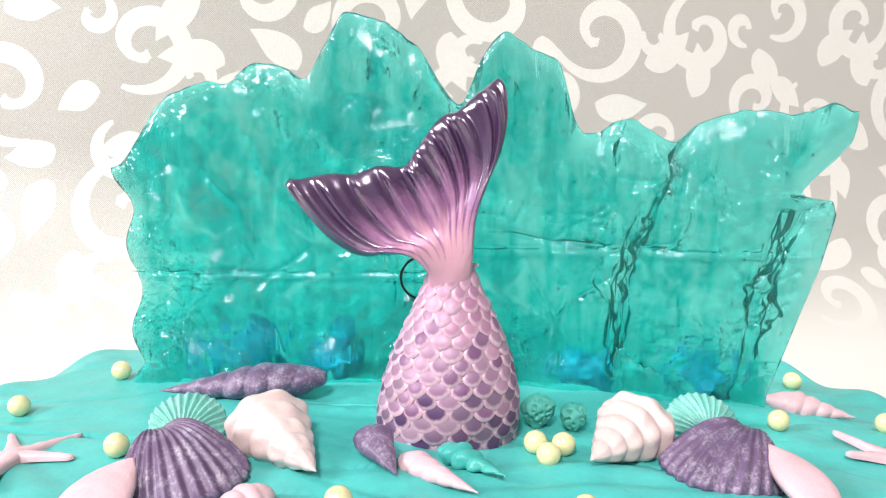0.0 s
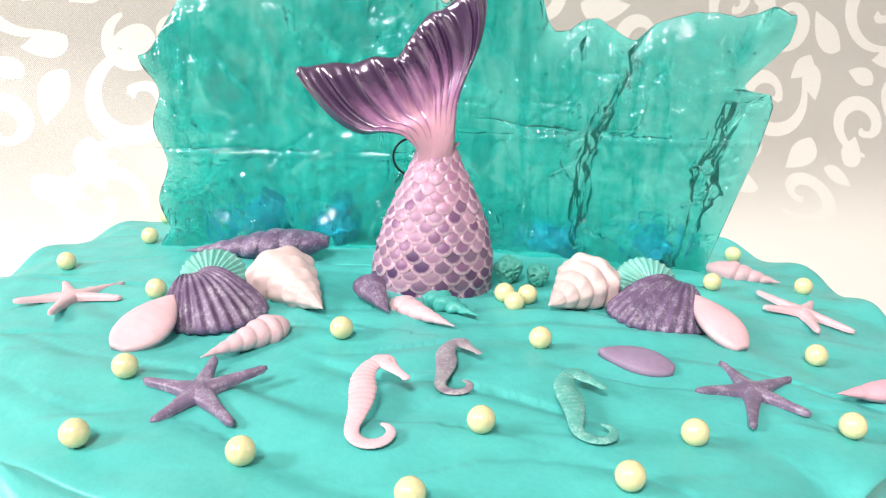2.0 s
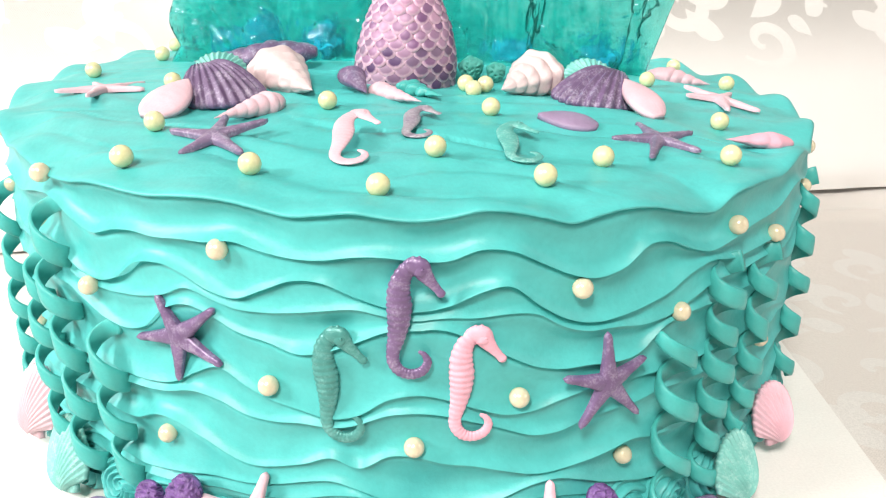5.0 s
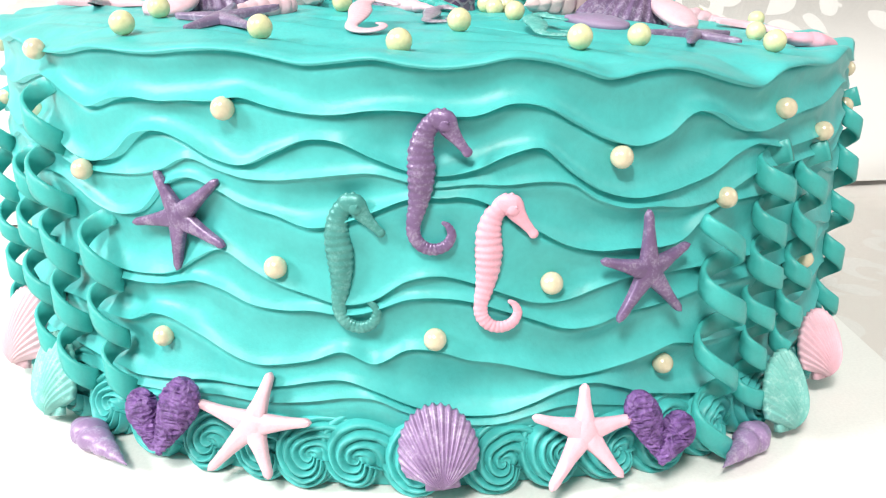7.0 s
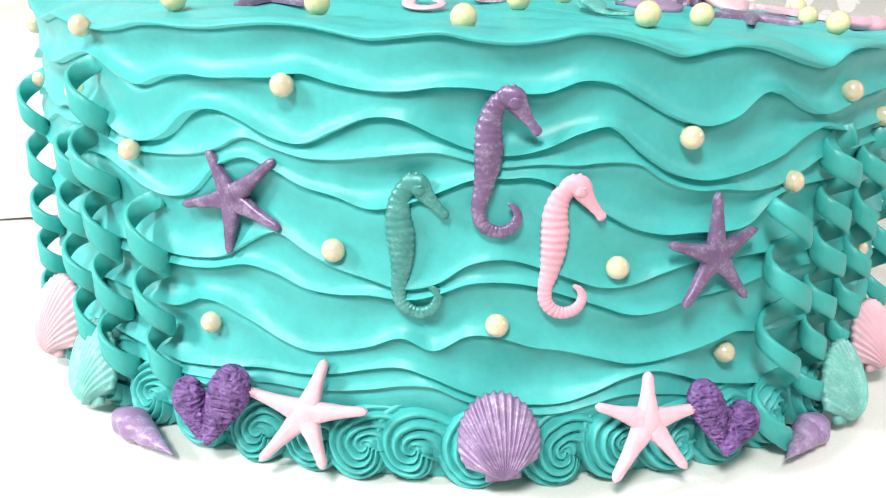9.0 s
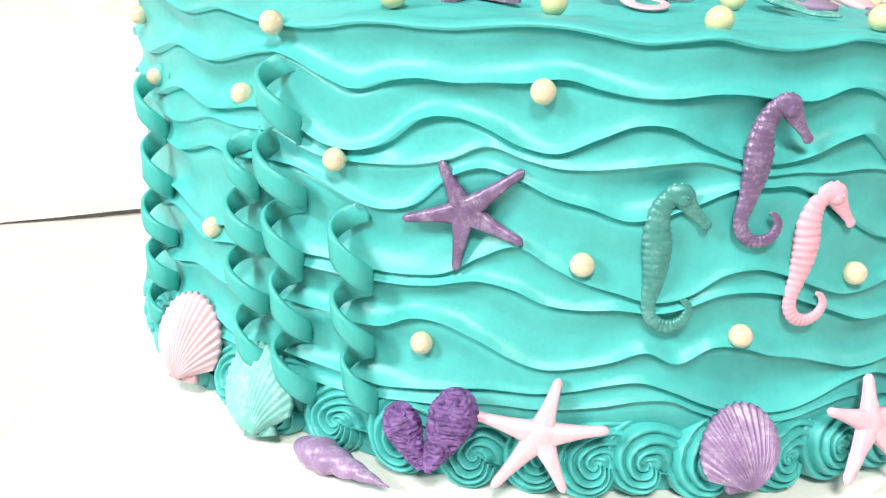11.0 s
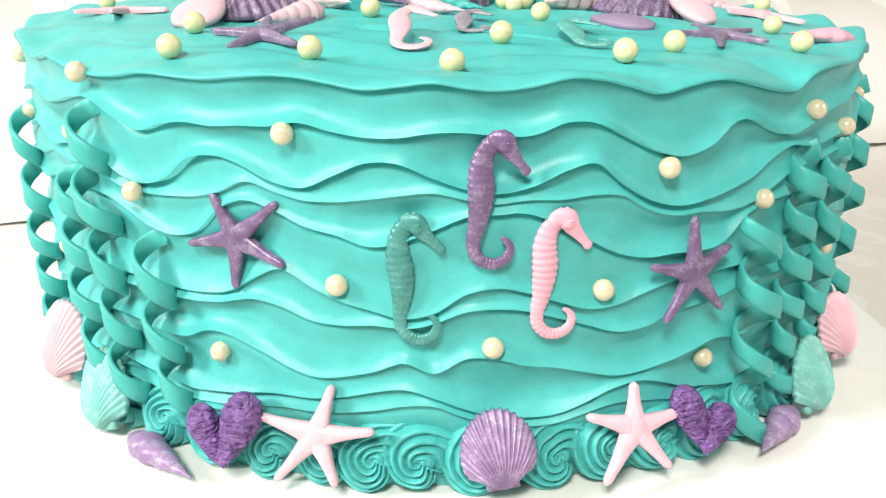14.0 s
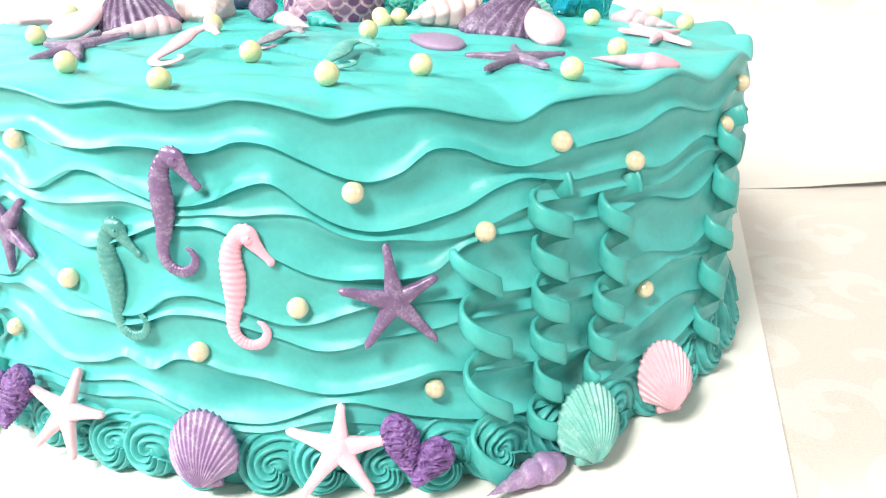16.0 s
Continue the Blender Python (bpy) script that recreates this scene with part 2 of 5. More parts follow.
    nt.links.new(zone.outputs[0], rough_skin.inputs[0])
    nt.links.new(pimple.outputs["Fac"], rough_skin.inputs[1])
    bump_node(nt, b, [(heights[0], 0.58), (heights[1], 0.20), (n2.outputs["Fac"], 0.07), (n3.outputs["Fac"], 0.20), (rough_skin.outputs[0], 0.25)], 0.012)
    return m


SUGAR = candy_glass("sugar_glass_teal", (0.005, 0.585, 0.535), (0.19, 0.81, 0.755), 0.03)
CREASE_SHADE = plain("sugar_crease_shade", (0.004, 0.10, 0.085), 0.12, 200, 1500, 0.3, 0.3, coat=0.6)
GEM_BLUE = plain("rock_sugar_blue", (0.04, 0.36, 0.56), 0.2, 200, 1500, 0.3, 0.3, coat=0.6)


def cloth(name, colour, dark, rough, thread, spec=0.5):
    """Woven satin: fine slanting twill with a soft change of tone."""
    m, nt, b = shader(name)
    tc = nt.nodes.new("ShaderNodeTexCoord")
    w = nt.nodes.new("ShaderNodeTexWave")
    w.wave_type, w.bands_direction = "BANDS", "DIAGONAL"
    w.inputs["Scale"].default_value, w.inputs["Distortion"].default_value = thread, 1.5
    w.inputs["Detail"].default_value, w.inputs["Detail Scale"].default_value = 3.0, 2.0
    nt.links.new(tc.outputs["Object"], w.inputs["Vector"])
    n1, n2 = noise_node(nt, 14, 3.0), noise_node(nt, 1500, 2.0)
    r = ramp_node(nt, w.outputs["Fac"], [(0.15, dark), (0.8, colour)])
    mix = nt.nodes.new("ShaderNodeMix")
    mix.data_type, mix.blend_type = "RGBA", "MULTIPLY"
    mix.inputs[0].default_value = 0.5
    r2 = ramp_node(nt, n2.outputs["Fac"], [(0.3, (0.7, 0.7, 0.7)), (0.7, (1, 1, 1))])
    nt.links.new(r.outputs[0], mix.inputs[6])
    nt.links.new(r2.outputs[0], mix.inputs[7])
    nt.links.new(mix.outputs[2], b.inputs["Base Color"])
    b.inputs["Roughness"].default_value, b.inputs["Sheen Weight"].default_value = rough, 0.2
    b.inputs["Specular IOR Level"].default_value = spec
    bump_node(nt, b, [(n1.outputs["Fac"], 0.15), (w.outputs["Fac"], 0.2)], 0.0006)
    return m


SATIN = cloth("satin_ground", (0.56, 0.54, 0.505), (0.36, 0.345, 0.325), 0.36, 560, 0.9)
# the ground is painted lighter towards its foot, for light that washes it out
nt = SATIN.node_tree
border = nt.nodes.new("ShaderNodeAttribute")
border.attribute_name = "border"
painted_wash = nt.nodes.new("ShaderNodeMix")
painted_wash.data_type = "RGBA"
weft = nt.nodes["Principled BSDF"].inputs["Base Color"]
nt.links.new(border.outputs["Fac"], painted_wash.inputs[0])
nt.links.new(weft.links[0].from_socket, painted_wash.inputs[6])
painted_wash.inputs[7].default_value = (0.70, 0.68, 0.65, 1)
nt.links.new(painted_wash.outputs[2], weft)
MOTIF = cloth("satin_motif", (0.77, 0.755, 0.72), (0.67, 0.655, 0.625), 0.40, 700, 0.7)
TABLE = cloth("tablecloth_ground", (0.75, 0.70, 0.65), (0.67, 0.62, 0.57), 0.5, 620)
TABLE_MOTIF = cloth("tablecloth_motif", (0.78, 0.75, 0.71), (0.71, 0.685, 0.645), 0.45, 700)


# ---- making things ----
def empty(name, m=None):
    ob = new(name)
    ob.empty_display_size = 0.01
    if m is not None:
        ob.matrix_world = m
    return ob


def mesh_of(name, bm, material, smooth=True):
    bmesh.ops.recalc_face_normals(bm, faces=bm.faces[:])
    me = bpy.data.meshes.new(name)
    bm.to_mesh(me)
    bm.free()
    if smooth:
        me.polygons.foreach_set("use_smooth", [True] * len(me.polygons))
    if material:
        me.materials.append(material)
    return me


def part(name, bm, material, parent=None, label="", m=None, smooth=True):
    """One bmesh (or a ready mesh) as one object, under a thing or a part."""
    me = bm if isinstance(bm, bpy.types.Mesh) else mesh_of(name, bm, material, smooth)
    ob = new(name, me)
    if parent:
        ob.parent = parent
    if m is not None:
        ob.matrix_basis = m
    if label:
        ob["label"] = label
    return ob


def grid_faces(bm, rows, wrap=False):
    for a, b in zip(rows, rows[1:]):
        n = len(a)
        for i in range(n if wrap else n - 1):
            j = (i + 1) % n
            bm.faces.new((a[i], a[j], b[j], b[i]))


def tube(bm, pts, radii, flat=1.0, segs=14, ridge=0.0, turns=0, up=Vector((0, 0, 1)), steps=10):
    """A tapered tube along pts, pressed by flat along up, round at both ends. ridge, turns: raised rings."""
    pts = [Vector(p) for p in pts]
    path, rad = [], []
    n = len(pts)
    for i in range(n - 1):
        p0, p1, p2, p3 = pts[max(i - 1, 0)], pts[i], pts[i + 1], pts[min(i + 2, n - 1)]
        for k in range(steps):
            u = k / steps
            path.append(0.5 * ((2 * p1) + (p2 - p0) * u + (2 * p0 - 5 * p1 + 4 * p2 - p3) * u * u + (3 * p1 - p0 - 3 * p2 + p3) * u ** 3))
            rad.append(radii[i] * (1 - u) + radii[i + 1] * u)
    path.append(pts[-1])
    rad.append(radii[-1])
    rows = []
    total = len(path)
    cap = [(-0.96, 0.28), (-0.75, 0.66), (-0.4, 0.92)]
    stations = []
    d0 = (path[1] - path[0]).normalized()
    d1 = (path[-1] - path[-2]).normalized()
    for s, f in cap:
        stations.append((path[0] + d0 * (rad[0] * s * 0.9), d0, rad[0] * f))
    for i in range(total):
        d = (path[min(i + 1, total - 1)] - path[max(i - 1, 0)]).normalized()
        f = 1 + (ridge * (math.cos(2 * math.pi * turns * i / (total - 1))) if turns else 0)
        stations.append((path[i], d, rad[i] * f))
    for s, f in reversed(cap):
        stations.append((path[-1] - d1 * (rad[-1] * s * 0.9), d1, rad[-1] * f))
    for p, d, r in stations:
        side = d.cross(up).normalized()
        rows.append([bm.verts.new(p + side * (r * math.cos(a)) + up * (r * flat * math.sin(a))) for a in (2 * math.pi * k / segs for k in range(segs))])
    grid_faces(bm, rows, True)
    bm.faces.new(rows[0])
    bm.faces.new(rows[-1])


def knots(values, start, step):
    """A smooth curve through evenly spaced values, held at its ends."""
    def f(x):
        s = (x - start) / step
        i = int(math.floor(s))
        u = s - i
        g = [values[max(0, min(len(values) - 1, i + k))] for k in (-1, 0, 1, 2)]
        return 0.5 * (2 * g[1] + (g[2] - g[0]) * u + (2 * g[0] - 5 * g[1] + 4 * g[2] - g[3]) * u * u + (3 * g[1] - g[0] - 3 * g[2] + g[3]) * u ** 3)
    return f


# ---- the cake's shape ----
def top_z(x, y):
    r2 = (x - CX) ** 2 + (y - CY) ** 2
    z = 0.1005 - 0.352 * r2 - 0.0259 * x - 0.0018 * y
    wx, wy = x + 0.010 * noise.noise(Vector((x * 24, y * 24, 3))), y + 0.010 * noise.noise(Vector((x * 24, y * 24, 8)))
    z += 0.0013 * noise.noise(Vector((wx * 22, wy * 46 + wx * 9, 0.3)))
    # knife strokes: wavy terraces that come and go, slanting across the top
    for k, (slant, pitch, high) in enumerate(((0.38, 0.021, 0.0016), (-0.12, 0.013, 0.0008))):
        s = (wy + slant * wx + 0.2) / pitch
        f = s - math.floor(s)
        ramp = f / 0.66 if f < 0.66 else 1 - (f - 0.66) / 0.34
        ramp = ramp * ramp * (3 - 2 * ramp)
        here = max(0.0, min(1.0, 0.25 + 2.2 * noise.noise(Vector((x * 19 + 7 * k, y * 19, 9 + math.floor(s) * 0.6)))))
        z += high * (ramp - 0.5) * here
    z += 0.0004 * noise.noise(Vector((wx * 80, wy * 140, 6)))
    return z


# palette-knife waves round the side: the height in millimetres of each lip, every 3 degrees from -42 to 42
WAVES = []


def wave(strength, *heights):
    WAVES.append((strength, heights))


wave(0.8, 92.6, 92.6, 93.2, 94.4, 94.7, 94.4, 94.5, 95.3, 95.8, 95.6, 94.6, 93.6, 94.2, 94.9, 93.8, 93.3, 94.0, 95.3, 94.8, 93.1, 91.2, 92.2, 92.9, 92.3, 90.6, 88.9, 88.1, 91.1, 91.6)
wave(1.0, 87.5, 86.2, 83.8, 82.1, 84.2, 85.2, 84.9, 85.4, 85.7, 86.8, 85.3, 84.3, 84.3, 85.2, 85.2, 84.4, 84.5, 86.7, 86.1, 82.7, 79.4, 77.6, 79.3, 83.7, 83.1, 79.9, 78.1, 79.0, 80.6)
wave(1.1, 76.0, 73.3, 70.5, 70.0, 72.3, 77.4, 78.6, 76.9, 74.0, 73.2, 76.2, 79.0, 78.9, 76.0, 73.5, 72.5, 73.9, 76.9, 77.9, 72.7, 68.5, 66.7, 67.1, 68.5, 70.4, 73.8, 75.5, 74.2, 73.0)
wave(0.4, 71.2, 69.3, 67.7, 67.6, 68.0, 68.7, 70.5, 73.5, 71.9, 70.4, 70.5, 71.4, 72.3, 72.8, 71.4, 70.5, 70.9, 70.6, 71.1, 70.3, 66.5, 64.7, 64.3, 63.5, 64.0, 66.0, 68.3, 69.3, 68.5)
wave(1.0, 65.0, 64.6, 62.5, 59.8, 58.8, 60.8, 67.0, 69.4, 67.6, 64.7, 63.1, 61.1, 62.3, 65.0, 67.7, 68.4, 67.9, 64.5, 60.7, 57.2, 55.7, 55.8, 55.5, 56.6, 61.7, 63.1, 63.2, 63.1, 63.1)
wave(0.75, 45.9, 45.9, 45.9, 45.8, 45.5, 46.0, 47.2, 51.3, 54.3, 51.2, 48.2, 46.3, 44.7, 46.1, 50.5, 51.6, 49.9, 47.4, 45.1, 45.3, 47.6, 49.2, 49.1, 49.1, 49.0, 48.9, 48.9, 48.8, 48.8)
wave(1.0, 43.1, 43.1, 43.1, 43.2, 43.3, 43.7, 45.0, 46.5, 45.5, 43.0, 42.5, 43.0, 42.5, 43.9, 46.5, 46.8, 45.8, 43.5, 41.1, 38.9, 39.1, 41.1, 41.7, 42.5, 43.7, 43.6, 43.6, 43.5, 43.4)
wave(1.0, 33.6, 33.6, 33.6, 32.9, 33.5, 36.5, 36.4, 34.1, 30.9, 29.0, 29.8, 31.4, 34.0, 31.5, 34.9, 34.5, 32.4, 31.3, 29.6, 27.8, 27.7, 28.7, 30.3, 31.7, 30.3, 29.7, 29.6, 29.5, 29.4)
wave(0.9, 20.5, 20.5, 20.5, 20.3, 19.8, 20.5, 21.6, 22.9, 23.3, 23.4, 24.5, 26.3, 27.2, 25.2, 22.2, 19.9, 19.2, 19.4, 21.5, 24.3, 25.4, 23.3, 20.3, 18.8, 17.3, 16.3, 16.2, 16.1, 16.0)
wave(0.6, 15.7, 15.8, 15.8, 16.2, 16.8, 17.5, 18.1, 19.3, 19.8, 19.7, 20.4, 21.6, 22.9, 22.9, 20.0, 17.7, 17.0, 17.2, 18.8, 20.2, 19.6, 18.4, 16.6, 14.8, 13.1, 11.8, 11.7, 11.6, 11.5)
CURVES = [(a, knots(v, -42, 3), sum(v) / len(v), i) for i, (a, v) in enumerate(WAVES)]


def lips(deg):
    """The heights, in metres from the top down, of all lips at an angle round the cake."""
    out = []
    for a, f, mean, i in CURVES:
        if -42 <= deg <= 42:
            z = f(deg)
        else:
            e = 42 if deg > 0 else -42
            over = min(abs(deg - e), 180)
            free = mean + 2.0 * math.sin(math.radians(deg * (19 if i % 2 else 21)) + i * 1.9) * min(1, over / 9) * min(1, (222 - abs(deg)) / 42)
            free -= 2.1 * math.sin(math.radians(deg)) if i == 0 else 0
            t = min(1, over / 12)
            z = f(e) * (1 - t) + free * t
        z /= 1000
        if out and z > out[-1] - 0.0022:
            z = out[-1] - 0.0022
        out.append(z)
    return out


def swell(deg, z, zs=None):
    """How far the icing stands out from the cake's radius."""
    zs = zs or lips(deg)
    th = math.radians(deg)
    sn, cs = math.sin(th) * 6, math.cos(th) * 6
    d = 0.0011 + 0.0009 * noise.noise(Vector((sn * 0.7, cs * 0.7, z * 26))) + 0.0003 * noise.noise(Vector((sn * 2.6, cs * 2.6, z * 95)))
    if z >= zs[0]:
        return d
    i = max(k for k, zl in enumerate(zs) if z < zl)
    low = zs[i + 1] if i + 1 < len(zs) else 0.0
    tall = zs[i] - low
    s = (zs[i] - z) / tall
    # under each lip a small step, then a scoop that swings out to the next lip
    fade = 1 - 0.45 * max(0.0, min(1.0, (deg - 43) / 10))
    step = 0.0016 * fade * CURVES[i][0] * (0.8 + 0.8 * noise.noise(Vector((sn, cs, i * 2.3))))
    deep = min(0.0026, 0.24 * tall) * (0.85 + 0.9 * noise.noise(Vector((sn * 0.8, cs * 0.8, i * 3.7 + 20))))
    if i + 1 < len(zs):
        deep *= CURVES[i + 1][0] ** 0.5
    turn = 0.52
    if s < turn:
        d -= step * math.exp(-s * tall / 0.0015) + deep * math.sin(math.pi / 2 * s / turn) ** 1.3
    elif i + 1 < len(zs):
        w = (s - turn) / (1 - turn)
        d -= deep * (1 - w ** 2.1) + step * math.exp(-s * tall / 0.0015) * (1 - w)
    else:
        d -= deep
    # a dragged bead along the lip below and a tight crease under the lip above
    rough = 0.75 + 0.9 * noise.noise(Vector((sn * 1.7, cs * 1.7, i * 4.1 + 7)))
    d -= 0.0013 * fade * rough * CURVES[i][0] * math.exp(-((zs[i] - z) / 0.0008) ** 2)
    if i + 1 < len(zs):
        d += 0.0006 * fade * rough * CURVES[i + 1][0] * math.exp(-((z - low) / 0.0012) ** 2)
    f = (zs[i] - z) / 0.0040
    return d + 0.00025 * noise.noise(Vector((i * 5.1 + sn * 0.9, cs * 0.9, f))) * min(1, f) * min(1, 4 * (1 - s))


def side_at(deg, z, out=0.0, spin=0.0, tilt=0.0):
    """A pose on the cake's side: x along it, y up, z outwards. spin: turned clockwise as seen; tilt: leaning back."""
    th = math.radians(deg)
    r = R + swell(deg, z) + out
    n = Vector((math.sin(th), -math.cos(th), 0))
    x = Vector((math.cos(th), math.sin(th), 0))
    m = Matrix((x, Vector((0, 0, 1)), n)).transposed().to_4x4()
    m.translation = Vector((CX, CY, z)) + n * r
    return m @ pose(0, 0, 0, -tilt, 0, 0) @ pose(0, 0, 0, 0, 0, -spin)


def top_at(x, y, spin=0.0, lift=0.0):
    """A pose on the cake's top: spin is counterclockwise from +x."""
    e = 0.004
    n = Vector((-(top_z(x + e, y) - top_z(x - e, y)) / (2 * e), -(top_z(x, y + e) - top_z(x, y - e)) / (2 * e), 1)).normalized()
    q = Vector((0, 0, 1)).rotation_difference(n).to_matrix().to_4x4()
    return Matrix.Translation((x, y, top_z(x, y) + lift)) @ q @ pose(0, 0, 0, 0, 0, spin)


# ---- the room ----
def box(bm, lo, hi):
    v = [bm.verts.new((x, y, z)) for x in (lo[0], hi[0]) for y in (lo[1], hi[1]) for z in (lo[2], hi[2])]
    for f in ((0, 1, 3, 2), (4, 6, 7, 5), (0, 4, 5, 1), (2, 3, 7, 6), (0, 2, 6, 4), (1, 5, 7, 3)):
        bm.faces.new([v[i] for i in f])


def block(name, lo, hi, material, label, kind="structure", category=""):
    bm = bmesh.new()
    box(bm, lo, hi)
    return tagged(part(name, bm, material, smooth=False), label, category or name.split("_")[0], kind=kind)


# unseen room shell; its wall tone sets how much light bounces back
block("floor", (-2.1, -2.1, -0.86), (2.1, 2.1, -0.76), WALL, "plain pale floor under the table")
block("ceiling", (-2.1, -2.1, 1.75), (2.1, 2.1, 1.85), WALL, "plain white painted ceiling")
for nm, lo, hi in (("wall_north", (-2.1, 2.0, -0.76), (2.1, 2.1, 1.75)), ("wall_south", (-2.1, -2.1, -0.76), (2.1, -2.0, 1.75)),
                   ("wall_west", (-2.1, -2.0, -0.76), (-2.0, 2.0, 1.75)), ("wall_east", (2.0, -2.0, -0.76), (2.1, 2.0, 1.75))):
    block(nm, lo, hi, WALL, "plain off-white painted wall behind the table")
block("table", (-0.75, -0.6, -0.046), (0.75, 0.6, TABLE_Z - 0.0012), BOARD, "sturdy table top hidden under its white cloth", kind="thing", category="table")


# ---- cloths with woven scrolls ----
def cloth_profile(reach=0.62, step=0.002):
    """How the cloth climbs: up from the table, back over a padded slope, then up the wall. Pairs of depth and height."""
    out, y, z, v = [], 0.0, 0.0, 0.0
    while v < reach:
        out.append((y, z))
        if v < 0.030:
            a = 88 - 52 * (v / 0.030) ** 1.3
        elif v < 0.105:
            a = 36 + 4 * math.sin(v * 60)
        else:
            a = 36 + 49 * min(1, (v - 0.105) / 0.11) ** 0.9
        y, z, v = y + step * math.cos(math.radians(a)), z + step * math.sin(math.radians(a)), v + step
    return out


CLIMB = cloth_profile()


def backdrop_place(u, v):
    """The hanging cloth: u along it, v up it; it hangs aslant behind the cake over a padded slope at its foot."""
    i = max(0, min(len(CLIMB) - 2, int(v / 0.002)))
    f = v / 0.002 - i
    lean = -0.019 + CLIMB[i][0] * (1 - f) + CLIMB[i + 1][0] * f
    z = CLIMB[i][1] * (1 - f) + CLIMB[i + 1][1] * f
    fold = 0.004 * math.sin(u * 21 + 1.0) * (0.2 + v) + 0.003 * noise.noise(Vector((u * 7, v * 5, 2)))
    pucker = 0.0016 * noise.noise(Vector((u * 42, v * 60, 7))) * math.exp(-v / 0.03)
    sag = 0.0015 * math.sin(u * 33) * math.exp(-v / 0.03)
    c, s = math.cos(math.radians(14)), math.sin(math.radians(14))
    y = lean + fold + pucker
    return Vector((u * c - y * s, 0.156 + u * s + y * c, TABLE_Z + 0.002 + z + sag))


def table_place(u, v):
    z = TABLE_Z + 0.0006 * noise.noise(Vector((u * 18, v * 18, 5)))
    fold_y = 0.136 + 0.1 * u
    z += 0.0035 * math.exp(-((v - fold_y) / 0.006) ** 2) if u > 0.1 else 0
    return Vector((u, v, z))


def sheet(name, place, lo, hi, nu, nv, material):
    bm = bmesh.new()
    rows = [[bm.verts.new(place(lo[0] + (hi[0] - lo[0]) * i / nu, lo[1] + (hi[1] - lo[1]) * j / nv)) for i in range(nu + 1)] for j in range(nv + 1)]
    grid_faces(bm, rows)
    return part(name, bm, material)


def lay(bm, pts, place, lift):
    """A flat strip from pairs of edge points, laid on a cloth."""
    rows = []
    for a, b in pts:
        row = []
        for k in range(5):
            u, v = a[0] + (b[0] - a[0]) * k / 4, a[1] + (b[1] - a[1]) * k / 4
            p = place(u, v)
            e = 0.002
            n = (place(u + e, v) - p).cross(place(u, v + e) - p).normalized()
            row.append(bm.verts.new(p + n * lift))
        rows.append(row)
    grid_faces(bm, rows)


def scroll(x, y, size, turns, start, way, width):
    """A curling stroke that swells in the middle and ends in a drop."""
    pts = []
    n = 46
    for i in range(n + 1):
        t = i / n
        a = math.radians(start) + way * 2 * math.pi * turns * t
        r = size * (1 - 0.8 * t)
        w = 1.22 * width * (0.25 + 0.75 * math.sin(math.pi * min(1, t * 1.15)) ** 0.8 + (0.55 * max(0, t - 0.78) / 0.22))
        if t > 0.97:
            w *= 0.6
        ca, sa = math.cos(a), math.sin(a)
        pts.append(((x + (r + w) * ca, y + (r + w) * sa), (x + (r - w) * ca, y + (r - w) * sa)))
    return pts


def leaf(x, y, length, width, angle, bend=0.25):
    pts = []
    n = 18
    for i in range(n + 1):
        t = i / n
        a = math.radians(angle) + bend * (t - 0.5) * 2
        cx, cy = x + length * t * math.cos(a), y + length * t * math.sin(a)
        w = 1.22 * width * math.sin(math.pi * t ** 0.75) + 0.0003
        nx, ny = -math.sin(a), math.cos(a)
        pts.append(((cx + nx * w, cy + ny * w), (cx - nx * w * 0.8, cy - ny * w * 0.8)))
    return pts


def repeat(x0, y0, s, mirror, turned):
    """One repeat of the woven design: scrolls, leaves and drops on a stem."""
    strokes = [
        (scroll, (0.030, 0.040, 0.030, 1.15, 250, 1, 0.0048)), (scroll, (0.104, 0.030, 0.024, 1.1, 60, -1, 0.0044)),
        (scroll, (0.072, 0.092, 0.026, 1.15, 150, 1, 0.0046)), (scroll, (0.128, 0.096, 0.018, 1.0, 300, -1, 0.0040)),
        (scroll, (0.014, 0.104, 0.017, 1.0, 20, 1, 0.0040)),
        (leaf, (0.060, 0.010, 0.034, 0.0080, 35)), (leaf, (0.062, 0.050, 0.036, 0.0085, 70)),
        (leaf, (0.098, 0.062, 0.034, 0.0080, 120)), (leaf, (0.030, 0.080, 0.028, 0.0076, 160)),
        (leaf, (0.104, 0.118, 0.030, 0.0076, -20)), (leaf, (0.136, 0.050, 0.026, 0.0072, 200)),
        (leaf, (0.046, 0.116, 0.024, 0.0070, 100)), (leaf, (0.008, 0.010, 0.026, 0.0072, -30)), (leaf, (0.084, 0.006, 0.022, 0.0060, -60)),
        (scroll, (0.056, 0.066, 0.010, 0.8, 200, 1, 0.0034)), (scroll, (0.088, 0.118, 0.011, 0.8, 330, -1, 0.0034)),
    ]
    for make, args in strokes:
        pts = make(*args)
        ca, sa = math.cos(turned), math.sin(turned)
        out = []
        for pair in pts:
            row = []
            for p in pair:
                u, v = (0.07 - p[0] if mirror else p[0] - 0.07), p[1] - 0.0625
                row.append((x0 + s * (0.07 + u * ca - v * sa), y0 + s * (0.0625 + u * sa + v * ca)))
            out.append(tuple(row))
        yield out


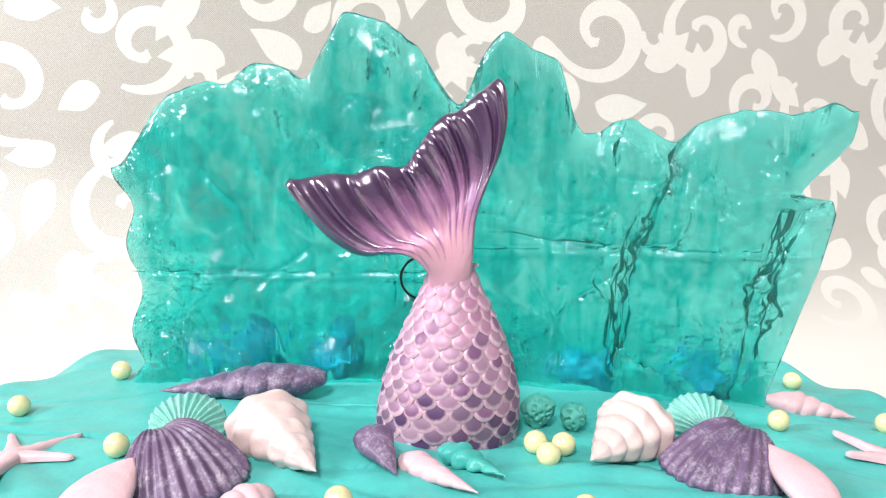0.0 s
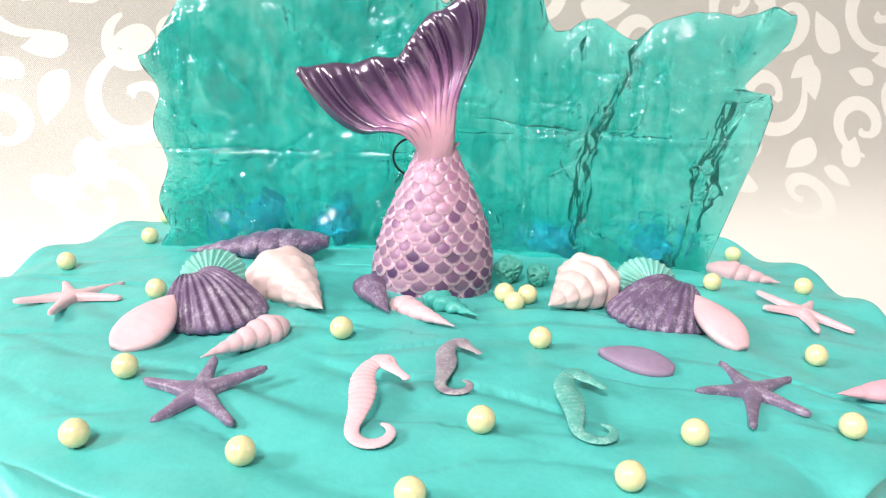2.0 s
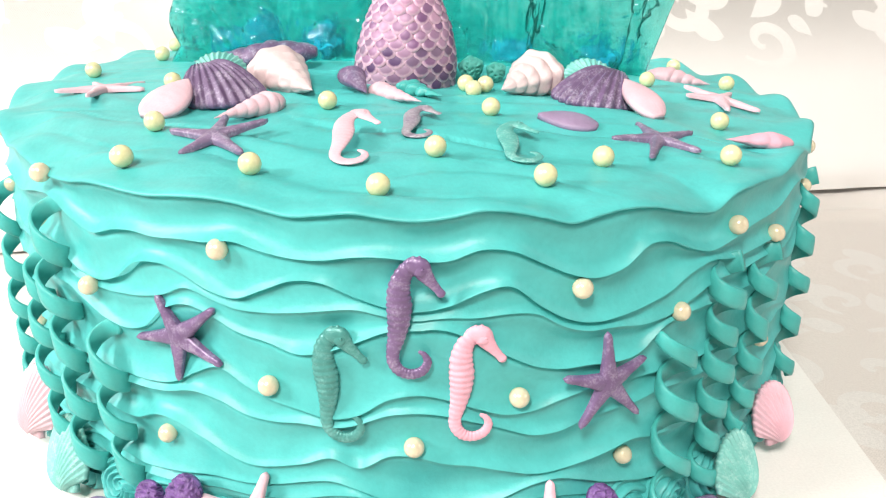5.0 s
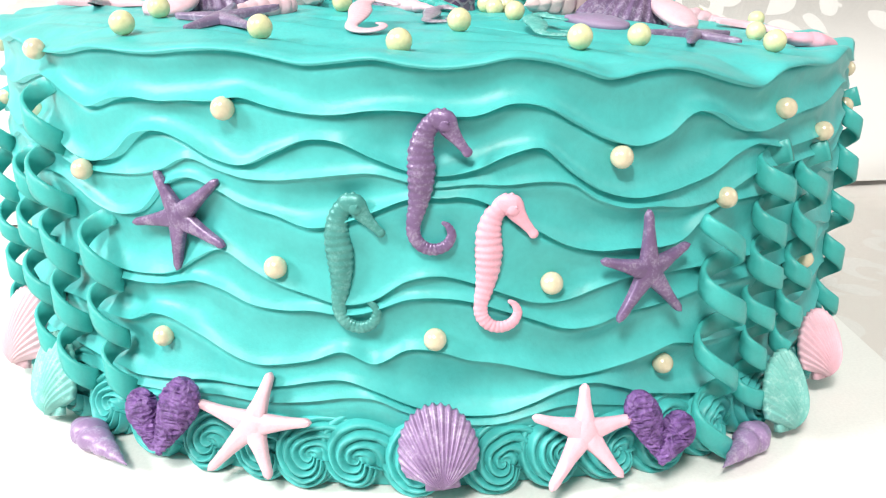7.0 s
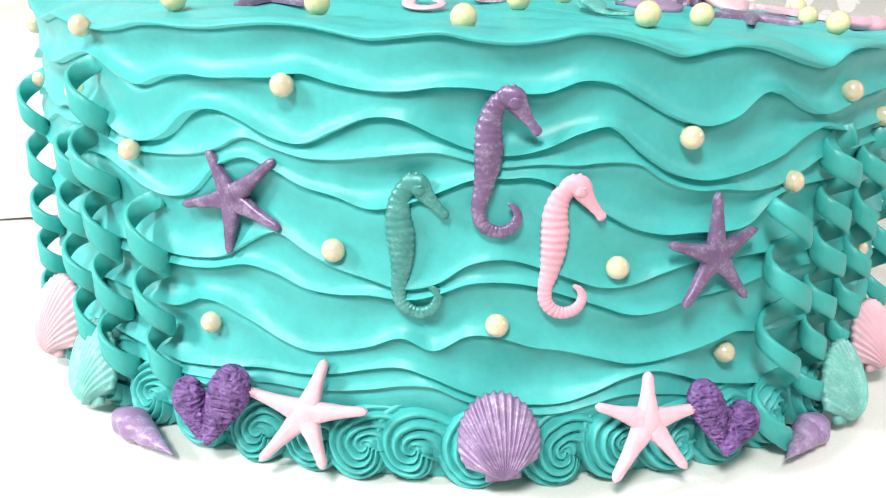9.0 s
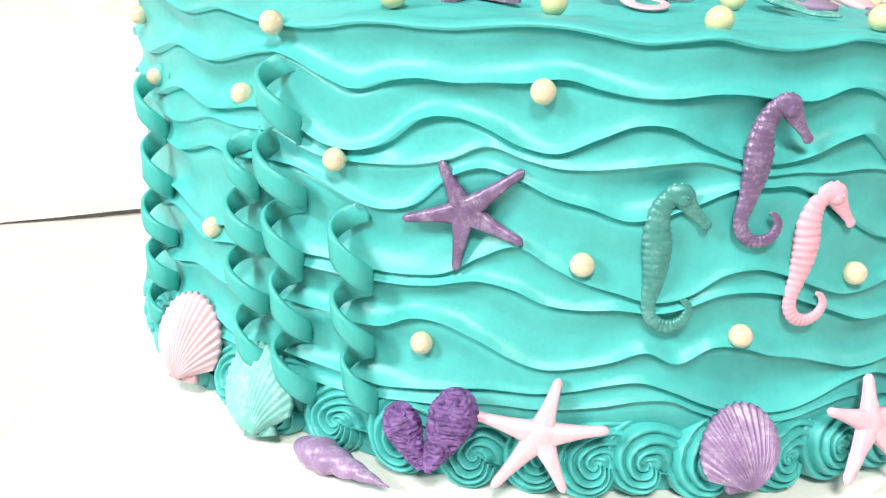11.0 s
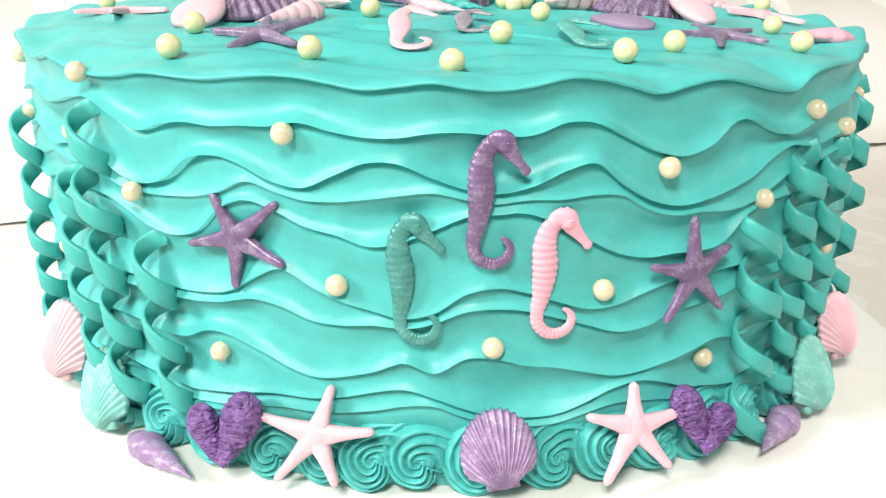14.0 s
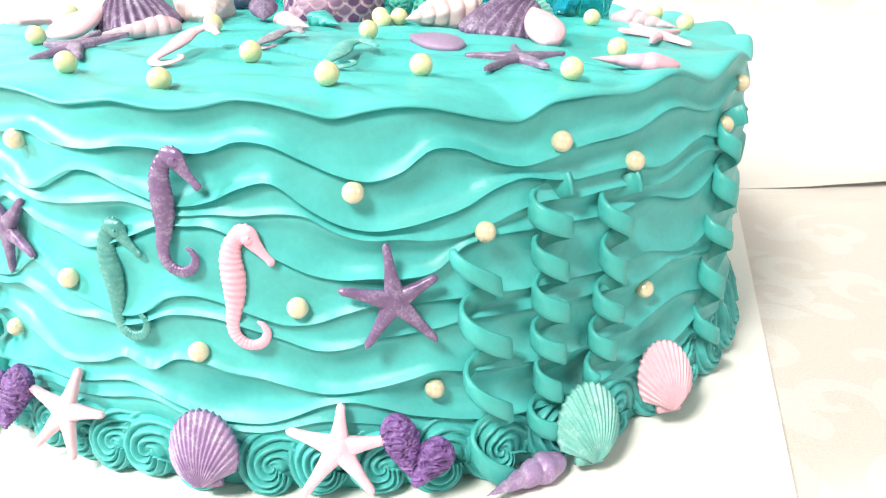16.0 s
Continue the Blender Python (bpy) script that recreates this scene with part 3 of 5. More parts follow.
def weave(name, place, lo, hi, s, material, parent, skip=None):
    bm = bmesh.new()
    j, y = 0, lo[1]
    while y < hi[1]:
        x, i = lo[0] - (0.07 * s if j % 2 else 0), 0
        while x < hi[0]:
            for k, pts in enumerate(repeat(x, y, s, (i // 3 + j) % 2 == 1, math.radians((0, 90, 200, 310)[(i + 2 * j) % 4]))):
                mid = pts[len(pts) // 2][0]
                if lo[0] < mid[0] < hi[0] and lo[1] + 0.02 < mid[1] < hi[1] and not (skip and skip(*mid)):
                    lay(bm, pts, place, 0.00005 + 0.00001 * (k % 5))
            x, i = x + 0.14 * s, i + 1
        y, j = y + 0.125 * s, j + 1
    return part(name, bm, material, parent)


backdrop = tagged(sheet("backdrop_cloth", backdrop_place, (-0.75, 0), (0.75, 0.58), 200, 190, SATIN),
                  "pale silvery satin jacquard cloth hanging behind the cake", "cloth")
# painted wash of light: full at the foot, gone higher up
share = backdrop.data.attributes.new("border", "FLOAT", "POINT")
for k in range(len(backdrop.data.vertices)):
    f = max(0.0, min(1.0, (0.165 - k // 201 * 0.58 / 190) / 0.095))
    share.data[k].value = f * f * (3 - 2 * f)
# scrolls are left out low down, where strong light would hide them
weave("woven_pattern", backdrop_place, (-0.5, 0.09), (0.5, 0.50), 0.92, MOTIF, backdrop)["kind"] = "stuff"
tablecloth = tagged(sheet("tablecloth", table_place, (-0.75, -0.6), (0.75, 0.6), 300, 240, TABLE), "cream white jacquard tablecloth spread flat under the board", "tablecloth")
weave("woven_pattern", table_place, (-0.4, -0.25), (0.42, 0.3), 0.8, TABLE_MOTIF, tablecloth, lambda x, y: (abs(x) < 0.13 and abs(y) < 0.14) or y > 0.10 + 0.1 * x)["kind"] = "stuff"

# the square white board under the cake
bm = bmesh.new()
box(bm, (-0.148, -0.145, TABLE_Z + 0.0006), (0.139, 0.142, 0.0))
bmesh.ops.bevel(bm, geom=bm.edges[:], offset=0.0012, segments=2, affect="EDGES")
tagged(part("cake_board", bm, BOARD, smooth=False), "square white glossy card cake board on the tablecloth", "cake board")

# ---- the cake ----
def icing_mesh():
    cols, band, rings = 1000, 17, 130
    verts, faces = [], []
    per = None
    for c in range(cols):
        deg = -180 + 360 * c / cols
        th = math.radians(deg)
        sn, cs = math.sin(th), math.cos(th)
        zs = lips(deg)
        zz = []
        hi = zs[0]
        edges = [zs[0]] + zs[1:] + [0.0]
        for i in range(len(edges) - 1):
            a, b = edges[i] - 0.00035, edges[i + 1]
            for k in range(band):
                u = k / (band - 1)
                u = 0.5 - 0.5 * math.cos(math.pi * u) if i < len(edges) - 2 else u
                zz.append(a + (b - a) * u)
        col = []
        rim = R + swell(deg, hi + 1e-6, zs) + 0.0004
        for k in range(rings):
            t = (k / (rings - 1)) ** 1.25
            r = rim * (1 - t) if k < rings - 1 else 0.0004
            inset = rim - r
            x, y = CX + r * sn, CY - r * cs
            f = min(1, inset / 0.014)
            f = f * f * (3 - 2 * f)
            edge = hi + 0.0014 * math.sqrt(max(0, 1 - (1 - min(1, inset / 0.004)) ** 2))
            col.append((x, y, edge * (1 - f) + top_z(x, y) * f))
        col.reverse()
        for z in zz:
            r = R + swell(deg, z, zs)
            col.append((CX + r * sn, CY - r * cs, max(z, 0.0002)))
        per = len(col)
        verts += col
    for c in range(cols):
        d = (c + 1) % cols
        for k in range(per - 1):
            faces.append((c * per + k, c * per + k + 1, d * per + k + 1, d * per + k))
    faces.append([c * per for c in range(cols)][::-1])
    me = bpy.data.meshes.new("icing")
    me.from_pydata(verts, [], faces)
    me.polygons.foreach_set("use_smooth", [True] * len(me.polygons))
    me.materials.append(ICING)
    return me


cake = tagged(empty("cake", pose(CX, CY, 0)), "round teal buttercream cake with knife-combed waves and a piped border", "cake")
icing = part("icing", icing_mesh(), None, cake, m=pose(-CX, -CY, 0))


def rosette_mesh(seed):
    """A swirl from a star nozzle: a ridged rope that comes in flat from one side, climbs over and curls down round its eye, at the origin."""
    rnd = random.Random(seed)
    bm = bmesh.new()
    # reach from the eye and height, every 45 degrees round from the tail to the curled end
    reach = knots([v * rnd.uniform(0.93, 1.07) / 1000 for v in (14.0, 12.8, 11.0, 10.2, 10.0, 9.6, 9.2, 7.6, 5.2)], 0, 1 / 8)
    high = knots([v * rnd.uniform(0.95, 1.05) / 1000 for v in (2.2, 4.0, 5.6, 6.8, 7.4, 7.6, 7.6, 7.4, 6.6)], 0, 1 / 8)
    n, rings, ridges = 110, 60, 5.0 + 0.4 * (seed % 3)
    rows = []
    for i in range(n + 1):
        t = i / n
        a = math.radians(-22 + 360 * t)
        row = []
        for k in range(rings + 1):
            q = (k / rings) ** 0.9
            b = reach(t) * (1 + 0.06 * noise.noise(Vector((t * 5, 0.3, seed))))
            r = b * q
            near = min(1, q / 0.55)
            h = 0.0060 + (high(t) - 0.0060) * near * near * (3 - 2 * near)
            z = h * (max(0.0, 1 - q ** 3.0) ** 0.5) - 0.0011 * math.exp(-(r / 0.0011) ** 2)
            f = ridges * q ** 0.8 + 1.9 * t + 0.12 * noise.noise(Vector((t * 4, q * 3, seed * 3)))
            groove = abs(math.sin(math.pi * f)) ** 0.8
            z -= 0.0021 * (1 - groove) * min(1, q / 0.2) * min(1, 0.4 + t * 2)
            z += 0.0003 * noise.noise(Vector((r * 500 * math.cos(a), r * 500 * math.sin(a), seed)))
            wide = 1 + 0.05 * groove * q
            row.append(bm.verts.new((r * wide * math.cos(a), r * wide * math.sin(a), z if k < rings else -0.003)))
        rows.append(row)
    grid_faces(bm, rows)
    for k in range(rings):
        bm.faces.new((rows[0][k], rows[0][k + 1], rows[-1][k + 1], rows[-1][k]))
    bmesh.ops.remove_doubles(bm, verts=bm.verts[:], dist=0.00002)
    bmesh.ops.recalc_face_normals(bm, faces=bm.faces[:])
    return mesh_of("icing_rosette", bm, ICING)


rosettes = [rosette_mesh(s) for s in (1, 2, 3, 4)]
rnd = random.Random(5)
EYES = [-69, -62.5, -55.5, -48.5, -41.5, -34.4, -27, -20.2, -14.3, -9.4, -4.75, 1.6, 9.4, 15.2, 20.8, 27, 33.5, 41, 48.3, 57, 64] + [70.5 + 6.76 * i for i in range(33)]
for i, deg in enumerate(EYES):
    deg = (deg + 180) % 360 - 180
    m = pose(-CX, -CY, 0) @ side_at(deg, 0.0080 + rnd.uniform(-0.0004, 0.0004), -0.0010, rnd.uniform(-12, 10), 8)
    part("icing_rosette", rosettes[i % 4], None, cake, m=m @ Matrix.Scale(rnd.uniform(0.94, 1.05), 4))


# ---- fondant ribbons curling down the side ----
def ribbon(deg, z_hi, z_lo, lean=0.0, start=0.0, seed=0, radius=0.0042, pitch=0.0155, width=0.0072, steep=0.15):
    """A strip wound round a finger and let go: it falls steeply in front and returns flatter behind; the cut top end springs out."""
    bm = bmesh.new()
    length = z_hi - z_lo
    total = 2 * math.pi * length / pitch
    n = int(total / (2 * math.pi) * 34)
    rows = []
    thick = 0.0011

    def at(a):
        t = (a - start) / total
        drop = (a + steep * math.sin(a) - start - steep * math.sin(start)) / total
        tight = drop + 0.05 * math.sin(math.pi * drop) * math.sin(2.1 * seed)
        rh = radius * (1 + 0.16 * math.sin(a * 0.37 + seed) + 0.10 * math.sin(a * 0.19 + 2 * seed)) * (1 + 0.35 * max(0, 1 - t * total / 1.6))
        wob = 0.0009 * math.sin(3.1 * t + seed)
        return Vector((rh * math.sin(a) + wob + lean * t, -length * tight, rh * 0.8 * math.cos(a)))

    for i in range(n + 1):
        t = i / n
        a = start + total * t
        p = at(a)
        tan = (at(a + 0.03) - at(a - 0.03)).normalized()
        out = Vector((math.sin(a), 0, math.cos(a)))
        wide = out.cross(tan).normalized()
        out = tan.cross(wide)
        w = width * (0.5 + 0.05 * math.sin(a * 0.5 + seed))
        row = []
        for s, o in ((-1, 0.4), (-0.93, 1), (-0.4, 1.06), (0.4, 1.06), (0.93, 1), (1, 0.4), (1, -0.4), (0.93, -1), (0, -1), (-0.93, -1), (-1, -0.4)):
            row.append(bm.verts.new(p + wide * (w * s) + out * (thick * 0.5 * o + 0.0004 * (1 - s * s))))
        rows.append(row)
    grid_faces(bm, rows, True)
    bm.faces.new(rows[0])
    bm.faces.new(rows[-1])
    ob = part("fondant_ribbon", bm, RIBBON, m=side_at(deg, z_hi, radius * 0.8 + 0.0002))
    return tagged(ob, "teal fondant ribbon curling down the cake like seaweed", "fondant ribbon", "seaweed ribbons on the cake")


for args in ((-63.6, 0.079, 0.014, -0.001, 2.4, 1, 0.0040, 0.0136, 0.0048, 0.3), (-45.6, 0.0695, 0.018, 0.004, 2.2, 2, 0.0039, 0.0132, 0.0046, 0.3), (-40.6, 0.086, 0.013, 0.004, 2.8, 3, 0.0041, 0.0148, 0.0050, 0.3),
             (-32.6, 0.0575, 0.012, 0.002, 2.6, 4, 0.0037, 0.0142, 0.0048, 0.3), (31.2, 0.0605, 0.004, 0.0015, -1.9, 5, 0.0050, 0.0165, 0.0046, 0.2), (38.8, 0.073, 0.005, -0.001, 1.6, 6, 0.0038, 0.0106, 0.0050, 0.12),
             (46.9, 0.0705, 0.021, -0.003, 1.4, 7, 0.0035, 0.0106, 0.0048, 0.12), (69, 0.078, 0.014, -0.006, 1.2, 8, 0.0040, 0.0128, 0.0052, 0.12)):
    ribbon(*args)


# ---- pearls ----
def pearl_mesh(material, r, seed):
    rnd = random.Random(seed)
    bm = bmesh.new()
    bmesh.ops.create_icosphere(bm, subdivisions=3, radius=r)
    for v in bm.verts:
        v.co *= 1 + 0.02 * noise.noise(v.co * 500 + Vector((seed, 0, 0)))
    return mesh_of("sugar_pearl", bm, material)


pearls_top = [pearl_mesh(PEARL, 0.00272, s) for s in range(3)]
pearls_side = [pearl_mesh(PEARL_SIDE, 0.00245, s) for s in range(3)]
for i, (x, y) in enumerate(((-113, -4), (-76, -34), (-66.6, -80.1), (-66.3, -105), (-35.5, -109), (-24.8, -57.5), (-5.5, -117.5), (6.6, -97), (31.7, -111.7), (47.6, -93.8), (81.2, -86.1),
                            (89, -49), (106.5, 4), (77.6, -0.2), (96.5, 40), (-97.5, 22), (21.5, -55.3), (-104, 58))):
    m = top_at(x / 1000, y / 1000, i * 40, 0.0024)
    tagged(part("sugar_pearl", pearls_top[i % 3], None, m=m), "pale yellow sugar pearl lying on the teal icing", "sugar pearl", "pearls on top of the cake")
for i, (x, y) in enumerate(((14.6, -24.5), (20.8, -24.8), (17.0, -29.6))):
    m = top_at(x / 1000, y / 1000, i * 40, 0.0023 if i < 2 else 0.0018)
    tagged(part("sugar_pearl", pearls_top[i % 3], None, m=m), "pale yellow sugar pearl, one of three touching", "sugar pearl", "pearls on top of the cake")
for i, (d, z) in enumerate(((-41.5, 93.1), (-34.6, 67.7), (-16.6, 84.4), (-12.25, 51.9), (-26.1, 30.8), (2.6, 37.3), (13.4, 49.2), (19.5, 75.4), (32.0, 64.3), (26.7, 26), (40.3, 82.4),
                            (49.7, 74.8), (-46.9, 77.3), (-65.3, 76), (-51.75, 45.1), (-70.6, 89.8), (54, 38.6), (69.5, 75.6), (74.8, 85))):
    m = side_at(d, z / 1000, 0.0012, i * 30)
    tagged(part("sugar_pearl", pearls_side[i % 3], None, m=m), "cream lustre sugar pearl pressed into the side icing", "sugar pearl", "pearls on the cake's side")


# ---- starfish ----
def starfish(m, arms, material, label, group, width=0.0018, height=0.6):
    """arms: (angle, length in millimetres, bend) of each; one moulded piece with upright edges and a low ridge down each arm."""
    bm = bmesh.new()
    section = ((-1, -0.9), (-1.0, 0.1), (-0.9, 0.52), (-0.6, 0.80), (-0.2, 0.88), (0, 0.95), (0.2, 0.88), (0.6, 0.80), (0.9, 0.52), (1.0, 0.1), (1, -0.9))
    for n_arm, (ang, length, bend) in enumerate(arms):
        a = math.radians(ang)
        length /= 1000
        d, s = Vector((math.cos(a), math.sin(a), 0)), Vector((-math.sin(a), math.cos(a), 0))
        rows = []
        for i in range(25):
            f = i / 24
            w = width * (0.47 + 0.98 * (1 - f) ** 1.9) * math.sqrt(max(0.02, 1 - max(0, (f - 0.88) / 0.12) ** 2))
            h = width * height * (1.15 - 0.5 * f) * (1 if f < 0.95 else 0.75)
            mid = d * (length * f) + s * (bend * 0.001 * f * f)
            row = []
            for u, v in section:
                lump = 0.10 * width * noise.noise(Vector((f * 9 + 5 * n_arm, u * 1.5, length * 3000))) if v > 0.2 else 0
                row.append(bm.verts.new(mid + s * (w * u) + Vector((0, 0, h * v + lump))))
            rows.append(row)
        grid_faces(bm, rows)
        bm.faces.new(rows[-1])
    bmesh.ops.create_uvsphere(bm, u_segments=20, v_segments=12, radius=width * 1.55, matrix=Matrix.Diagonal((1, 1, height * 0.8, 1)))
    return tagged(part("starfish", bm, material, m=m), label, "starfish", group)


def arms_of(centre, tips, bends=(0, 0, 0, 0, 0)):
    out = []
    for (x, y), b in zip(tips, bends):
        dx, dy = x - centre[0], y - centre[1]
        out.append((math.degrees(math.atan2(dy, dx)), math.hypot(dx, dy), b))
    return out


def top_star(c, tips, material, label):
    starfish(top_at(c[0] / 1000, c[1] / 1000, 0, 0.0012), arms_of(c, tips), material, label, "starfish on top of the cake")


def side_star(c, tips, material, label, out=0.0014, width=0.0019, tilt=0.0, group="starfish on the cake's side"):
    k = (R + out) * math.pi / 180 * 1000
    lay_back = math.cos(math.radians(tilt))
    pts = [(d * k, z / lay_back) for d, z in tips]
    starfish(side_at(c[0], c[1] / 1000, out, 0, tilt), arms_of((c[0] * k, c[1] / lay_back), pts), material, label, group, width)


top_star((-98.2, -34.4), [(-110, -41), (-95.5, -52), (-90.0, -19.5), (-84.6, -35.5), (-106.5, -20)], PALE_PINK, "pale pink moulded starfish lying on the icing")
top_star((-49.2, -87.5), [(-61.8, -83.2), (-48.9, -75.6), (-37.0, -80.0), (-39.7, -98.6), (-55.6, -97.4)], DUSK, "dusky purple moulded starfish on the icing")
top_star((66, -71.2), [(53.1, -73.5), (62.6, -58.6), (77.0, -64.5), (75.2, -80.7), (61.0, -87.5)], DUSK, "dusky purple moulded starfish on the icing")
top_star((98.9, -16), [(89.6, -3.6), (87.0, -16.8), (105.0, -6.5), (108.5, -27), (97.3, -30.6)], PALE_PINK, "pale pink starfish with two arms close together")
side_star((-22.6, 60.3), [(-24.8, 70.0), (-17.7, 69.6), (-17.4, 55.2), (-23.1, 48.1), (-28.0, 57.6)], PURPLE, "purple lustre starfish pressed on the cake's side", 0.0026, 0.0019)
side_star((22.9, 50.6), [(22.2, 64.4), (27.0, 55.9), (26.8, 40.4), (19.8, 39.9), (17.5, 54.3)], PURPLE, "purple lustre starfish pressed on the cake's side", 0.0026, 0.0019)
side_star((-14.6, 16.6), [(-13.3, 27.6), (-8.8, 18.8), (-12.2, 6.4), (-18.4, 6.0), (-20.6, 19.4)], PALE_PINK, "pale pink starfish leaning on the piped border", 0.0062, 0.0021, 21)
side_star((16.6, 16.4), [(17.0, 26.0), (22.2, 18.0), (19.9, 6.2), (12.7, 5.6), (11.6, 20.6)], ROSE, "pink starfish leaning on the piped border", 0.0062, 0.0021, 21)


# ---- seahorses ----
def seahorse(m, tall, material, label, group, crest=1.0, slim=0.9, rings=0.045):
    """One moulded piece: crowned head with a snout, ringed belly and a curled tail. Its foot is at the origin."""
    bm = bmesh.new()
    spine = [(0.252, 0.915), (0.205, 0.915), (0.14, 0.841), (0.107, 0.729), (0.107, 0.598), (0.099, 0.467), (0.077, 0.336), (0.05, 0.224), (0.054, 0.131), (0.107, 0.06), (0.187, 0.037), (0.265, 0.065),
             (0.305, 0.135), (0.286, 0.196), (0.249, 0.224)]
    fat = [0.062, 0.068, 0.075, 0.093, 0.106, 0.093, 0.071, 0.056, 0.052, 0.050, 0.047, 0.043, 0.036, 0.027, 0.016]
    tube(bm, [(x * tall, y * tall, 0.012 * tall) for x, y in spine], [f * slim * tall for f in fat], 0.6, 20, rings, 36, steps=24)
    # head, brow and a long snout with a flared lip
    tube(bm, [(x * tall, y * tall, 0.022 * tall) for x, y in ((0.205, 0.925), (0.262, 0.906), (0.296, 0.852), (0.346, 0.785), (0.388, 0.733), (0.410, 0.704))], [f * tall for f in (0.064, 0.080, 0.062, 0.040, 0.031, 0.035)], 0.55, 14)
    for k, (x, y, r) in enumerate(((0.14, 0.915, 0.020), (0.172, 0.955, 0.023), (0.215, 0.982, 0.025), (0.262, 0.985, 0.023), (0.302, 0.962, 0.020), (0.328, 0.895, 0.026))):
        bmesh.ops.create_uvsphere(bm, u_segments=10, v_segments=6, radius=r * 0.8 * tall * crest, matrix=Matrix.Translation(((x * 0.93 + 0.017) * tall, (y * 0.93 + 0.062) * tall, 0.02 * tall)) @ Matrix.Diagonal((1, 1, 0.7, 1)))
    # cheek and eye
    bmesh.ops.create_uvsphere(bm, u_segments=14, v_segments=8, radius=0.052 * tall, matrix=Matrix.Translation((0.268 * tall, 0.886 * tall, 0.040 * tall)) @ Matrix.Diagonal((1, 1, 0.6, 1)))
    bmesh.ops.create_uvsphere(bm, u_segments=10, v_segments=6, radius=0.011 * tall, matrix=Matrix.Translation((0.285 * tall, 0.905 * tall, 0.066 * tall)))
    return tagged(part("seahorse", bm, material, m=m), label, "seahorse", group)


def side_seahorse(deg, z, tall, spin, material, label, crest=1.0):
    seahorse(side_at(deg, z / 1000, 0.0014, spin), tall / 1000, material, label, "seahorses on the cake's side", crest)


side_seahorse(0.0, 56.35, 29.8, -1, PURPLE, "purple lustre seahorse on the cake's side")
side_seahorse(6.2, 38.7, 30.3, -2, PINK, "pink seahorse on the cake's side")
side_seahorse(-6.6, 38.0, 30.4, -7, TEAL, "dark teal silver-ribbed seahorse on the cake's side")


def top_seahorse(x, y, tall, spin, material, label):
    seahorse(top_at(x / 1000, y / 1000, spin, 0.0006) @ Matrix.Diagonal((1, 1, 0.62, 1)), tall / 1000, material, label, "seahorses on top of the cake", 1.0, 0.95, 0.03)


top_seahorse(-18.2, -105, 28, 4, PALE_PINK, "pale pink seahorse lying on the icing")
top_seahorse(-2.4, -84.0, 24, 2, GREY, "shimmering grey-lilac seahorse lying on the icing")
top_seahorse(24.4, -100.0, 26.5, 9, SHIMMER, "shimmering teal seahorse lying on the icing")


# ---- shells ----
def scallop_mesh(name, material, width, tall, dome, ribs, spread=66, rib=0.0005, narrow=0.5):
    """A fan shell: hinge at the origin, opening along +y, bulging along +z, hollow edge closed below."""
    bm = bmesh.new()
    na, ns = max(40, ribs * 8), 22
    a0 = math.radians(spread)
    rows = []
    kx = width / 2 / max(math.sin(a0 * k / 20) * (1 - narrow + narrow * math.cos(a0 * k / 20)) for k in range(21))
    for j in range(ns + 1):
        s = (j / ns) ** 0.85
        row = []
        for i in range(na + 1):
            a = -a0 + 2 * a0 * i / na
            rr = (1 - narrow + narrow * math.cos(a)) * (1 - 0.12 * (abs(a) / a0) ** 7)
            wave = math.cos(ribs * 2 * math.pi * i / na)
            r = s * rr * (1 + 0.018 * wave * s)
            side = 1 - (abs(a) / a0) ** 5
            h = dome * (math.sin(math.pi * min(1, 0.06 + 0.94 * s) ** 0.72) ** 0.8 * 0.9 + 0.1 * (1 - s)) * max(0.05, side) ** 0.5
            h += rib * wave * min(1, s * 2.2) * side
            row.append(bm.verts.new((kx * r * math.sin(a), tall * r * math.cos(a), max(h, 0.0002) + 0.0005)))
        rows.append(row)
    grid_faces(bm, rows)
    edge = [r[0] for r in rows] + rows[-1][1:] + [r[-1] for r in rows[-2::-1]]
    low = [bm.verts.new((v.co.x, v.co.y, -0.0006)) for v in edge]
    for i in range(len(edge) - 1):
        bm.faces.new((edge[i], edge[i + 1], low[i + 1], low[i]))
    bm.faces.new(low)
    return mesh_of(name, bm, material)


def ear_mesh(material, width, tall, dome, sgn):
    """The small wing beside a scallop's hinge."""
    bm = bmesh.new()
    w, t = width * 0.22, tall * 0.12
    pts = [(0, -t * 0.3), (sgn * w, -t * 0.2), (sgn * w * 0.9, t), (sgn * w * 0.4, t * 1.3)]
    lo = [bm.verts.new((x, y, -0.0004)) for x, y in pts]
    hi = [bm.verts.new((x * 0.94, y * 0.94, dome * 0.3)) for x, y in pts]
    bm.faces.new(hi)
    bm.faces.new(lo)
    for i in range(4):
        bm.faces.new((lo[i], lo[(i + 1) % 4], hi[(i + 1) % 4], hi[i]))
    return mesh_of("ear", bm, material)


def scallop(material, width, tall, dome, ribs, spread, rib, m, label, group="shells on top of the cake"):
    thing = tagged(empty("scallop_shell", m), label, "shell", group)
    part("fan", scallop_mesh("fan", material, width, tall, dome, ribs, spread, rib), None, thing)
    for sgn in (-1, 1):
        part("ear", ear_mesh(material, width, tall, dome, sgn), None, thing)
    return thing


